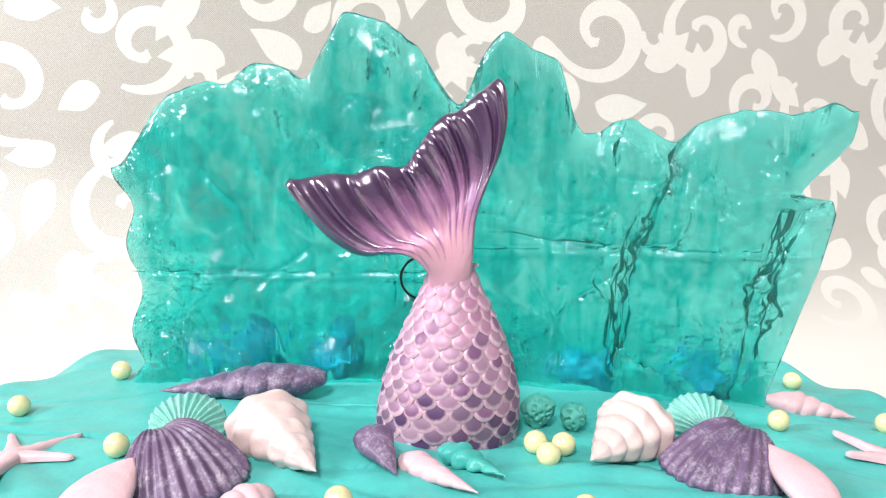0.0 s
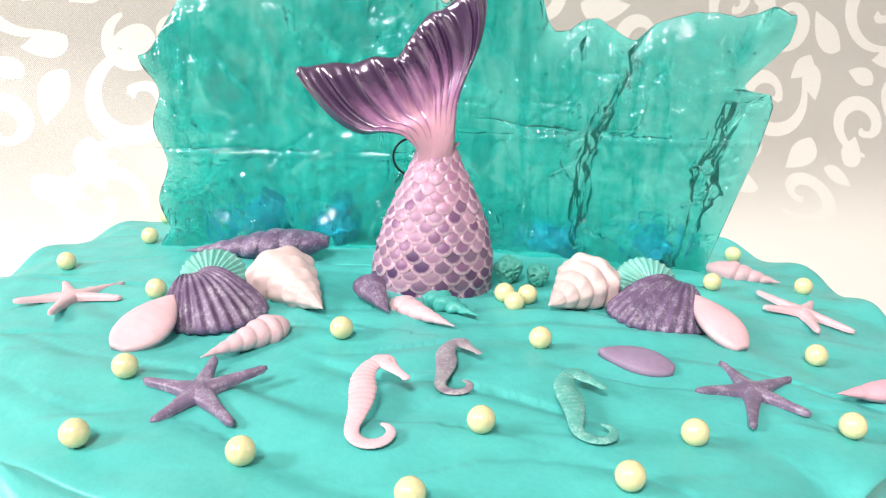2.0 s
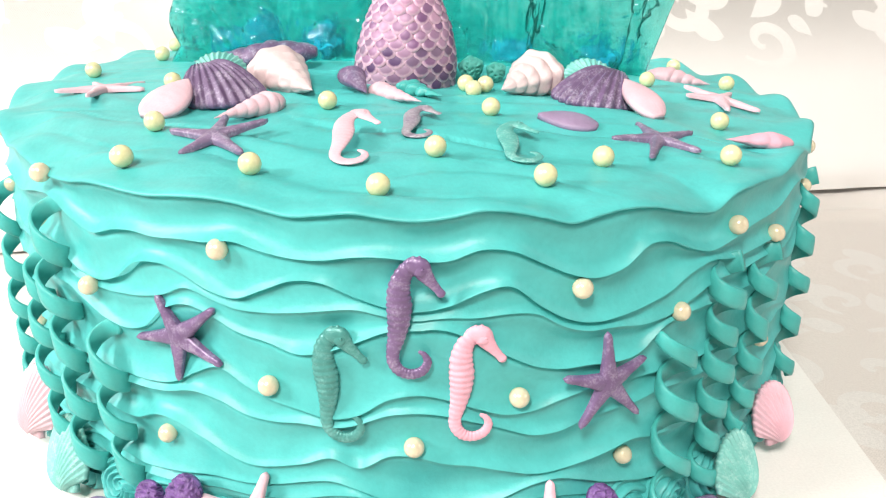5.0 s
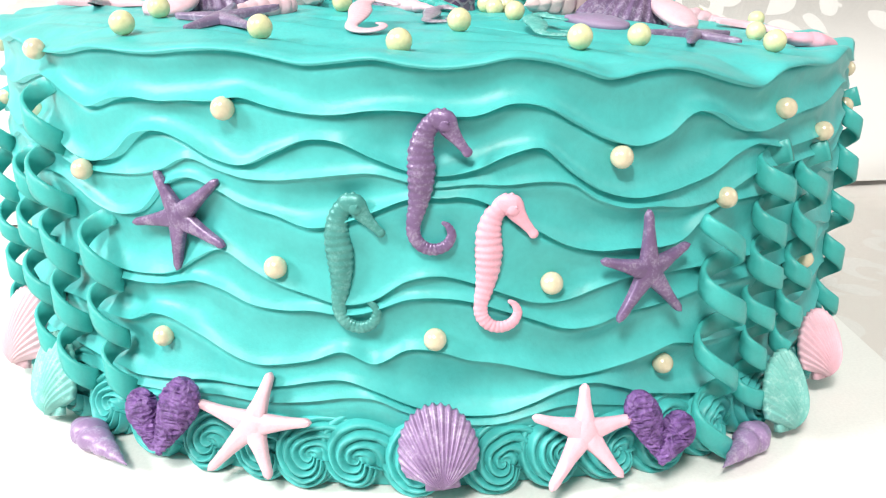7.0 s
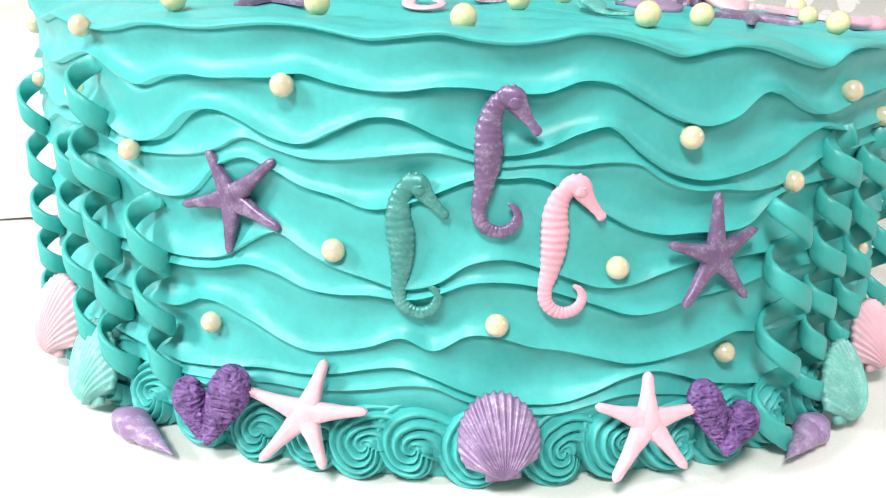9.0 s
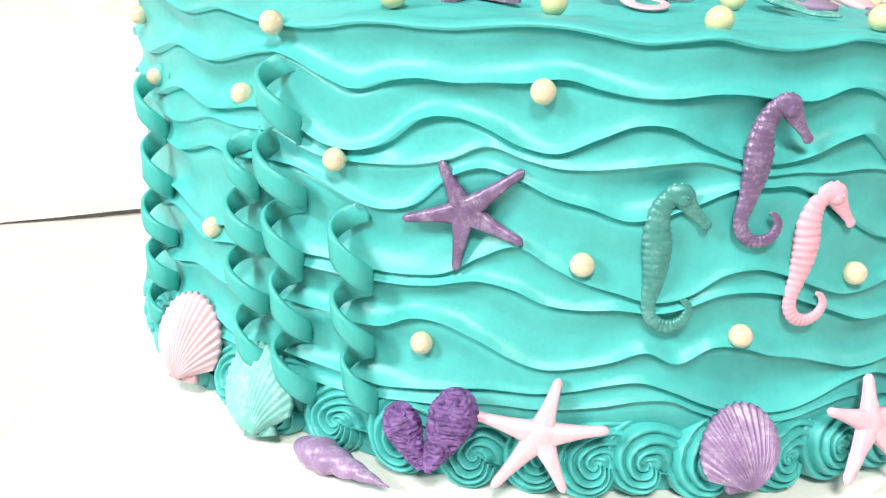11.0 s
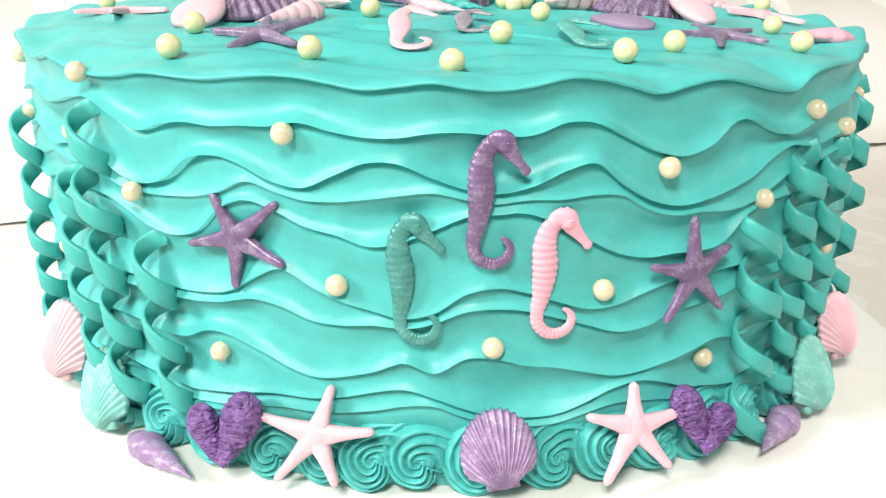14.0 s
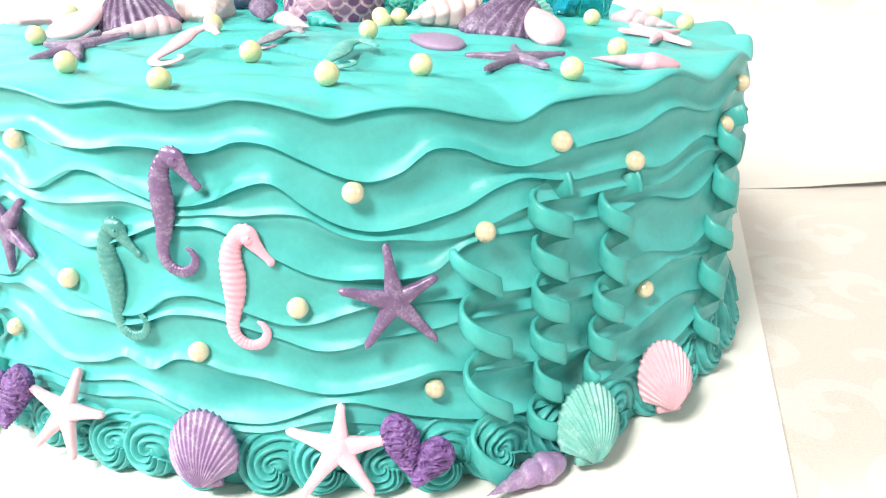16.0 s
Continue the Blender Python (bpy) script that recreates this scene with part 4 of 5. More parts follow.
def oval_mesh(name, material, width, length, dome):
    """A smooth oval shell, pointed at the origin and round at its far end along +y, with faint growth rings."""
    bm = bmesh.new()
    rows = []
    nl, nw = 44, 28
    for j in range(nl + 1):
        t = j / nl
        w = width / 2 * max(0.02, math.sin(math.pi * min(1, 0.03 + 0.97 * t) ** 0.82)) ** 0.72
        row = []
        for i in range(nw + 1):
            q = -1 + 2 * i / nw
            h = dome * math.sqrt(max(0, 1 - q * q)) * math.sin(math.pi * (0.06 + 0.9 * t)) ** 0.6
            h += 0.00003 * math.cos(46 * math.hypot(t * 1.0, q * 0.35)) + 0.00002 * math.cos(q * 30)
            row.append(bm.verts.new((w * q + 0.05 * width * math.sin(math.pi * t), length * t, h + 0.0004)))
        rows.append(row)
    grid_faces(bm, rows)
    edge = rows[0][::-1] + [r[0] for r in rows[1:]] + rows[-1][1:] + [r[-1] for r in rows[-2:0:-1]]
    low = [bm.verts.new((v.co.x * 0.97, v.co.y, -0.0007)) for v in edge]
    for i in range(len(edge)):
        j = (i + 1) % len(edge)
        bm.faces.new((edge[i], edge[j], low[j], low[i]))
    bm.faces.new(low)
    return mesh_of(name, bm, material)


def whelk_mesh(name, material, length, width, whorls, knobs=0, knob=0.06, flat=0.75, belly=0.68, step=0.13, siphon=0.12):
    """A spiral shell lying along +x from its apex; whorls step outwards and may carry knobs."""
    bm = bmesh.new()
    nu, na = 120, 84
    rows = []
    for i in range(nu + 1):
        u = i / nu
        if u < belly:
            prof = (u / belly) ** 0.92
        else:
            q = (u - belly) / (1 - belly)
            prof = siphon + (1 - siphon) * (1 - q * q) ** 0.8 if q < 1 else siphon
        row = []
        for k in range(na):
            a = 2 * math.pi * k / na
            ph = (whorls * (u / belly) ** 0.85 + a / (2 * math.pi)) % 1.0
            bulge = math.sin(math.pi * ph) ** 0.85
            f = 1 + step * (bulge - 0.6) * (1 if u < belly + 0.08 else 0.3)
            if knobs:
                f += knob * (0.5 + 0.5 * math.cos(knobs * a + 5 * u)) * bulge * (0.5 + 0.5 * min(1, u / 0.3))
            r = max(0.0002, prof * width / 2 * f)
            row.append(bm.verts.new((length * u, r * math.cos(a), r * flat * math.sin(a))))
        rows.append(row)
    grid_faces(bm, rows, True)
    bm.faces.new(rows[0])
    bm.faces.new(rows[-1])
    return mesh_of(name, bm, material)


def shell(name, mesh, m, label, group="shells on top of the cake"):
    return tagged(part(name, mesh, None, m=m), label, "shell", group)


def T(x, y, spin, lift=0.0, pitch=0.0, roll=0.0):
    return top_at(x / 1000, y / 1000, spin, lift / 1000) @ pose(0, 0, 0, roll, pitch, 0)


MUSSEL = plain("chocolate_lilac_matt", (0.27, 0.195, 0.305), 0.5, 150, 2600, 0.15, 0.35)
# the heap of shells on one side of the tail
scallop(AQUA, 0.0176, 0.0130, 0.0035, 17, 76, 0.0004, T(-64, -26.5, 6, 0, 0, 44), "teal green fan shell standing up behind a purple cockle")
shell("cockle_shell", scallop_mesh("cockle_shell", PURPLE_TOP, 0.0265, 0.0230, 0.0100, 19, 88, 0.00032, 0.45), T(-66, -37.5, -128, 0, 0, 4), "dusky purple ribbed cockle shell heaped on the icing")
shell("tellin_shell", oval_mesh("tellin_shell", PALE_PINK, 0.0126, 0.0200, 0.0018), T(-74.0, -66, -20, 0.4, 12, 21), "smooth pale pink oval shell leaning on a cockle")
shell("whelk_shell", whelk_mesh("whelk_shell", CREAM, 0.0325, 0.0180, 5, 8, 0.09, 0.85, 0.74, 0.12, 0.25), T(-31.0, -46, 125, 2.6), "cream blush whelk shell with knobbed whorls")
shell("auger_shell", whelk_mesh("auger_shell", PURPLE_TOP, 0.043, 0.0125, 5, 5, 0.08, 0.75, 0.6, 0.16, 0.3), T(-80, 3, 4, 2.6), "dark mauve knobbly shell lying before the sugar wave")
shell("auger_shell", whelk_mesh("auger_shell", PALE_PINK, 0.0255, 0.0088, 6, 0, 0, 0.8, 0.74, 0.14, 0.25), T(-53.0, -73, 56, 2.4), "pale pink pointed auger shell on the icing")
# the heap to its other side
shell("whelk_shell", whelk_mesh("whelk_shell", CREAM, 0.0275, 0.0180, 5, 8, 0.09, 0.85, 0.70, 0.12, 0.3), T(25.5, -34, 51, 2.6), "cream blush whelk shell with knobbed whorls")
scallop(AQUA, 0.0182, 0.0122, 0.0035, 17, 76, 0.0004, T(56.6, -8.5, 2, 0, 0, 46), "pale aqua fan shell standing up behind a purple cockle")
shell("cockle_shell", scallop_mesh("cockle_shell", PURPLE_TOP, 0.0265, 0.0240, 0.0100, 19, 88, 0.00032, 0.45), T(62.5, -22.5, 130, 0, 0, 4), "dusky purple ribbed cockle shell heaped on the icing")
shell("tellin_shell", oval_mesh("tellin_shell", PALE_PINK, 0.0112, 0.0205, 0.0020), T(71.5, -48, 26, 0.4, -10, 19), "smooth pale pink oval shell leaning on a cockle")
shell("mussel_shell", oval_mesh("mussel_shell", MUSSEL, 0.0100, 0.0172, 0.0016), T(50.6, -65, 69, 0.2), "flat lilac oval shell lying on the icing")
shell("whelk_shell", whelk_mesh("whelk_shell", PALE_PINK, 0.0230, 0.0092, 4, 0, 0, 0.8, 0.6, 0.2, 0.22), T(104, 15, 162, 1.2), "small pale pink whelk shell near the cake's edge")
shell("cone_shell", whelk_mesh("cone_shell", PINK, 0.0225, 0.0084, 3, 0, 0, 0.6, 0.66, 0.1, 0.3), T(84.1, -72, 22, 1.6), "pink cone shell near the cake's edge")
# at the foot of the tail
shell("cone_shell", whelk_mesh("cone_shell", PURPLE_TOP, 0.0165, 0.0090, 2, 0, 0, 0.7, 0.82, 0.08, 0.5), T(-15.0, -45, 116, 1.8), "small dusty purple cone shell at the tail's foot")
shell("auger_shell", whelk_mesh("auger_shell", PALE_PINK, 0.0215, 0.0075, 5, 0, 0, 0.75, 0.78, 0.14, 0.4), T(1.3, -49.5, 137, 1.4), "pale pink pointed shell at the tail's foot")
shell("auger_shell", whelk_mesh("auger_shell", RIBBON, 0.0185, 0.0068, 4, 4, 0.2, 0.7, 0.7, 0.25, 0.4), T(7.3, -41.5, 137, 2.4), "small teal knobbly shell at the tail's foot")


def sponge(x, y, w, h, seed, label):
    bm = bmesh.new()
    bmesh.ops.create_icosphere(bm, subdivisions=5, radius=1.0)
    rnd = random.Random(seed)
    pits = []
    for _ in range(90):
        v = Vector((rnd.gauss(0, 1), rnd.gauss(0, 1), rnd.gauss(0, 1))).normalized()
        pits.append((v, rnd.uniform(0.10, 0.17)))
    for v in bm.verts:
        n = v.co.normalized()
        d = 1 + 0.12 * noise.noise(n * 2 + Vector((seed, 0, 0)))
        for p, r in pits:
            g = (n - p).length
            if g < r:
                d -= 0.2 * (1 - (g / r) ** 2)
        taper = 0.75 + 0.25 * n.z
        v.co = Vector((n.x * w * 0.5 * d * taper, n.y * w * 0.42 * d * taper, n.z * h * 0.5 * d))
    tagged(part("sponge_coral", bm, TEAL_MATT, m=top_at(x / 1000, y / 1000, seed * 40, h * 0.42)), label, "coral", "sponge corals beside the tail")


TEAL_MATT = plain("chocolate_teal_matt", (0.075, 0.42, 0.36), 0.6, 160, 2400, 0.15, 0.4)
sponge(16.5, -9, 0.0112, 0.0086, 1, "teal pitted sponge coral beside the tail")
sponge(24.8, -10.5, 0.0098, 0.0070, 2, "small teal pitted sponge coral beside a whelk")


# ---- border pieces ----
def coral_drop(bm, foot, head, r, seed):
    """A plump drop from a point up to a round head, its skin broken into small wavy lumps."""
    a, b = Vector(foot), Vector(head)
    d = (b - a)
    length = d.length
    d.normalize()
    side = d.cross(Vector((0, 0, 1))).normalized()
    rows = []
    for i in range(97):
        t = i / 96
        q = t * (length + r)
        rr = r * min(1.0, (0.12 + 0.88 * (t / 0.62) ** 0.85)) * math.sqrt(max(0.0, 1 - max(0, (t - 0.62) / 0.38) ** 2.2)) + 0.00005
        row = []
        for k in range(84):
            an = 2 * math.pi * k / 84
            p = a + d * q + side * (rr * math.cos(an)) + Vector((0, 0, rr * 0.72 * math.sin(an)))
            l = noise.noise(Vector((p.x * 700 + 1.6 * noise.noise(p * 450), p.y * 1150, p.z * 700 + seed)))
            p += (side * math.cos(an) + Vector((0, 0, math.sin(an)))) * (0.0007 * (0.35 - abs(l) * 2.2))
            row.append(bm.verts.new(p))
        rows.append(row)
    grid_faces(bm, rows, True)
    bm.faces.new(rows[0])
    bm.faces.new(rows[-1])


def coral_pair(deg, spin, big, small, label):
    coral = tagged(empty("heart_coral", side_at(deg, 0.0062, 0.0108, spin, 20)), label, "coral", "corals in the border")
    for drop, seed in ((big, 3), (small, 9)):
        bm = bmesh.new()
        coral_drop(bm, *drop, seed)
        part("lobe", bm, DEEP, coral)


coral_pair(-23.9, 0, ((0, 0.0008, 0), (0.0046, 0.0145, 0.0006), 0.0050), ((-0.001, 0.0013, 0.0), (-0.0068, 0.0105, 0), 0.0040), "deep purple lumpy heart coral in the piped border")
coral_pair(23.9, 0, ((0.0012, 0.001, 0), (-0.0036, 0.0142, 0.0), 0.0042), ((-0.001, 0.0013, 0.001), (0.0050, 0.0080, 0.001), 0.0042), "deep purple lumpy heart coral in the piped border")

BORDER = "shells round the cake's foot"
scallop(MAUVE, 0.0176, 0.0178, 0.0050, 20, 74, 0.00026, side_at(3.35, 0.0064, 0.0088, -7, 12), "lilac lustre scallop shell set in the border", BORDER)
scallop(AQUA, 0.0184, 0.0196, 0.0048, 19, 72, 0.0003, side_at(42.2, 0.0030, 0.0108, 8, 14), "pale aqua scallop shell leaning on the border", BORDER)
scallop(ROSE, 0.0160, 0.0186, 0.0045, 19, 72, 0.0003, side_at(54.8, 0.0060, 0.0095, 4, 14) @ pose(0, 0, 0, 0, -24, 0), "pink scallop shell leaning on the border", BORDER)
scallop(AQUA, 0.0205, 0.0205, 0.0045, 20, 72, 0.00018, side_at(-41.5, 0.0030, 0.0095, -18, 16), "pale aqua scallop shell leaning on the border", BORDER)
scallop(PALE_PINK, 0.0195, 0.0215, 0.0045, 20, 72, 0.0002, side_at(-54.4, 0.0055, 0.0090, -4, 14) @ pose(0, 0, 0, 0, 20, 0), "pale pink scallop shell leaning on the border", BORDER)
for (x0, y0), (x1, y1) in (((-67, -127), (-86, -109)), ((68.7, -123), (84, -104))):
    ang = math.degrees(math.atan2(y1 - y0, x1 - x0))
    shell("whelk_shell", whelk_mesh("whelk_shell", MAUVE, math.hypot(x1 - x0, y1 - y0) / 1000, 0.0082, 4, 0, 0, 0.85, 0.7, 0.2, 0.3),
          pose(x0 / 1000, y0 / 1000, 0.0038, 0, 0, ang), "lilac pointed whelk shell lying on the board", BORDER)


# ---- the sugar-glass wave ----
SAIL_TOP = knots([160, 166, 174, 178.5, 180.5, 182, 181.4, 185.7, 186.6, 185.5, 183, 191, 199, 198.5, 197, 194, 189.5, 181.5, 177, 188, 194.5, 192.5, 189.5, 186.6, 171.5, 169.9, 173,
                  172.9, 169.6, 167.8, 172, 174, 175.4, 176, 175.6, 175, 176, 178, 176.0], -93, 5)


def sail_top(u):
    """The height of the sheet's scalloped upper edge, a share u along it."""
    z = 0.17
    for _ in range(12):
        z += 0.6 * (SAIL_TOP(sail_x(z, u) * 1000) / 1000 - z)
    return z


def sail_edge(z):
    """The slanting, nibbled ends of the sheet at a height."""
    left = -0.0905 + 0.0018 * math.sin(z * 260) - 0.004 * math.exp(-((z - 0.157) / 0.006) ** 2)
    if z < 0.106:
        left -= 0.004 * math.sin(math.pi * (z - 0.094) / 0.012)
    edge = ((0.0, 0.0815), (0.099, 0.0815), (0.12, 0.0876), (0.1355, 0.0925), (0.149, 0.0953), (0.1528, 0.0940), (0.1538, 0.0868), (0.1552, 0.0858), (0.158, 0.0880), (0.163, 0.0933), (0.168, 0.0975), (0.172, 0.0985), (0.25, 0.0975))
    right = 0.09
    for (za, xa), (zb, xb) in zip(edge, edge[1:]):
        if za <= z <= zb:
            right = xa + (xb - xa) * (z - za) / (zb - za)
    return left, right


def sail_x(z, u):
    """How far along the sheet a share u lies at a height; the notch bends only what is close to it."""
    l, r = sail_edge(z)
    straight = 0.0815 + 0.276 * max(0.0, min(z, 0.149) - 0.099) + 0.139 * max(0.0, min(z, 0.172) - 0.149)
    return l + (straight - l) * u + (r - straight) * u ** 9


CREASES = [((51.3, 166.3), (49.4, 157.9), (45.3, 148.7), (41.9, 140.9), (40.1, 129.9), (39.9, 115.6), (38.9, 103.9)),
           ((51.6, 161.0), (47.6, 148.8), (42.7, 140.2), (41.4, 126.8), (41.2, 112.4)),
           ((43.7, 151.8), (40.3, 142.5), (38.2, 129.9), (37.7, 112.3), (39.2, 105.9)),
           ((91.8, 152.0), (87.0, 150.6), (79.6, 150.0), (77.1, 136.0), (73.7, 130.5), (73.3, 119.4), (72.2, 106.5), (70.9, 98.3)),
           ((87.1, 151.2), (84.2, 143.1), (80.1, 132.2), (77.6, 119.5), (75.7, 106.5)),
           ((82.7, 149.3), (79.6, 138.4), (74.1, 130.2), (73.4, 122.6)),
           ((84.9, 149.3), (79.2, 133.7), (81.6, 122.7), (78.1, 116.3)),
           ((42.5, 110.5), (45.8, 107.9), (51.4, 105.3)),
           ((38.4, 173.1), (37.2, 167.6), (36.8, 161.6)),
           ((71.6, 132.0), (74.1, 130.2), (79.7, 127.4), (79.5, 119.5)),
           ((39.3, 140.9), (33.4, 141.1), (29.5, 142.0)),
           ((-91.5, 131.9), (-78.8, 132.1), (-63.1, 133.0)),
           ((4.0, 145.0), (17.9, 142.1), (39.6, 140.1), (53.4, 141.4)),
           ((-23.9, 191.2), (-24.2, 180.9), (-26.2, 170.5)),
           ((-60.2, 182.3), (-57.0, 180.2)),
           ((42.7, 140.2), (35.1, 137.7), (32.2, 131.4), (37.2, 125.1))]


rnd = random.Random(31)
for k in range(38):
    x, z = (rnd.uniform(8, 84) if k < 27 else rnd.uniform(-86, -5)), rnd.uniform(104, 164)
    run = rnd.choice((78, 84, 95, 100, 60, 8, 120)) + rnd.uniform(-9, 9)
    line = [(x, z)]
    for q in range(rnd.choice((2, 3, 4))):
        ang = math.radians(run + rnd.uniform(-32, 32))
        d = rnd.uniform(4, 10)
        x, z = x + d * math.cos(ang), z + d * math.sin(ang)
        if 100 < z < 166 and -86 < x < 86:
            line.append((x, z))
    if len(line) > 1:
        CREASES.append(tuple(line))


def sail_mesh():
    bm = bmesh.new()
    nu, nv = 440, 220
    seg = [(Vector((a[0], a[1])) / 1000, Vector((b[0], b[1])) / 1000) for c in CREASES for a, b in zip(c, c[1:])]

    def dent(x, z):
        p = Vector((x, z))
        best = 1.0
        for a, b in seg:
            if min(a.x, b.x) - 0.004 < x < max(a.x, b.x) + 0.004 and min(a.y, b.y) - 0.004 < z < max(a.y, b.y) + 0.004:
                d = b - a
                t = max(0, min(1, (p - a).dot(d) / d.length_squared))
                best = min(best, (p - a - d * t).length)
        return 0.0010 * math.exp(-(best / 0.0007) ** 2)

    tops = [sail_top(i / nu) for i in range(nu + 1)]
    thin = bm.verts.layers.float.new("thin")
    sides = []
    for back in (0, 1):
        rows = []
        for j in range(nv + 1):
            v = j / nv
            row = []
            for i in range(nu + 1):
                u = i / nu
                zt = tops[i] + 0.0005 * noise.noise(Vector((u * 60, 0, 0)))
                zg = 0.0955 + (zt - 0.0955) * v
                l, r = sail_edge(zg)
                x = sail_x(zg, u)
                y = 0.020 - 0.075 * (zg - 0.10)
                wx, wz = x + 0.004 * noise.noise(Vector((x * 60, zg * 60, 3))), zg + 0.004 * noise.noise(Vector((x * 60, zg * 60, 8)))
                d1 = noise.voronoi(Vector((wx * 78, wz * 52, 1.7 + 4.0 * back)))[0]
                d2 = noise.voronoi(Vector((wx * 190, wz * 150, 9.3 + 4 * back)))[0]
                patch = max(0.25, min(1, 0.45 + 1.6 * noise.noise(Vector((x * 30, zg * 30, 11)))))
                y += 0.0030 * noise.noise(Vector((x * 16, zg * 12, 0.2)))
                w = (0.0005 if back else 0.0012) * noise.noise(Vector((x * 60, zg * 46, 1.0 + back)))
                w += (0.0028 if back else 0.0044) * patch * min(0.5, d1[1] - d1[0]) + (0.0008 if back else 0.0011) * patch * (d2[1] - d2[0]) + 0.0007 * math.exp(-((zg - (0.131 if x < 0 else 0.138)) / 0.0009) ** 2)
                if not back:
                    w += 0.0011 * abs(noise.noise(Vector((wx * 120, wz * 70, 37)))) + 0.0005 * noise.noise(Vector((x * 300, zg * 210, 17))) * (0.4 + patch)
                near = max(0.0, min(zt - zg, x - l, r - x))
                half = 0.0002 + 0.0015 * min(1, near / 0.007) ** 0.7
                w *= min(1, near / 0.008)
                y += (half + w if back else -half - w) + (dent(x, zg) if not back else 0)
                vert = bm.verts.new((x, y, zg))
                # poured thin and paler towards the free edges; darker low down by the icing
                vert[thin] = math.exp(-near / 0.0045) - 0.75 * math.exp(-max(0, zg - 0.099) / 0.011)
                row.append(vert)
            rows.append(row)
        grid_faces(bm, rows)
        sides.append(rows)
    f, b = sides
    loop_f = f[0] + [r[-1] for r in f[1:]] + f[-1][-2::-1] + [r[0] for r in f[-2:0:-1]]
    loop_b = b[0] + [r[-1] for r in b[1:]] + b[-1][-2::-1] + [r[0] for r in b[-2:0:-1]]
    n = len(loop_f)
    for i in range(n):
        bm.faces.new((loop_f[i], loop_f[(i + 1) % n], loop_b[(i + 1) % n], loop_b[i]))
    return bm


wave = tagged(empty("sugar_wave", pose(0, 0.02, 0.0965)), "translucent teal sugar-glass wave, crinkled, standing in the icing", "sugar wave")
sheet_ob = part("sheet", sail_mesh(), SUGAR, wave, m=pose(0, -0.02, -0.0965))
sheet_ob.visible_shadow = False
# opaque dark strands stand in for shading and doubled sugar along the creases
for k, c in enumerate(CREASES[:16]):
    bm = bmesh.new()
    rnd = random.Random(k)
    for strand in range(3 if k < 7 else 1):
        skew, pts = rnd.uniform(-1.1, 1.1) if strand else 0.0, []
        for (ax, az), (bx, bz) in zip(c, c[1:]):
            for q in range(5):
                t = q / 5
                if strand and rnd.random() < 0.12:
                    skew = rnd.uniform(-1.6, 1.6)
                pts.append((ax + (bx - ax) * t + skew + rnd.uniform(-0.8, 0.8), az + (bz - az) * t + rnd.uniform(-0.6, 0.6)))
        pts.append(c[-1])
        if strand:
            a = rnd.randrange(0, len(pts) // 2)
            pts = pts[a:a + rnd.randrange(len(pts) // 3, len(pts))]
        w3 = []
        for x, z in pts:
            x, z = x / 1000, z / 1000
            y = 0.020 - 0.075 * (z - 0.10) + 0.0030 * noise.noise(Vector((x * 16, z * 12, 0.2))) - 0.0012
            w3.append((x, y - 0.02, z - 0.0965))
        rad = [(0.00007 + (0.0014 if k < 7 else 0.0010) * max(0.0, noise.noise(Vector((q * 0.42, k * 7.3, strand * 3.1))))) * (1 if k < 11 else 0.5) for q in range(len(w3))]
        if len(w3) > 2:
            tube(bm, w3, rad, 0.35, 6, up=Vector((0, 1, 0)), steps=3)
    part("fold", bm, CREASE_SHADE, wave, "dark strand set in for a shaded crease")

for k, (x, y, w, h) in enumerate(((-74, 31, 0.011, 0.014), (-61, 32, 0.017, 0.017), (-38, 32, 0.02, 0.017), (29, 31, 0.014, 0.011), (37, 31, 0.012, 0.011), (67, 32, 0.026, 0.016))):
    bm = bmesh.new()
    bmesh.ops.create_icosphere(bm, subdivisions=3, radius=0.5)
    for v in bm.verts:
        n = v.co.normalized()
        c = noise.cell(n * 2.2 + Vector((k * 3.1, 0, 0)))
        v.co = Vector((n.x * w, n.y * w * 0.7, n.z * h)) * (0.46 + 0.08 * c + 0.05 * noise.noise(n * 3 + Vector((k, 0, 0))))
    tagged(part("rock_sugar", bm, GEM_BLUE, m=top_at(x / 1000, y / 1000, k * 50, h * 0.38), smooth=False), "bright blue rock sugar lump behind the sugar wave", "rock sugar", "blue lumps behind the wave")


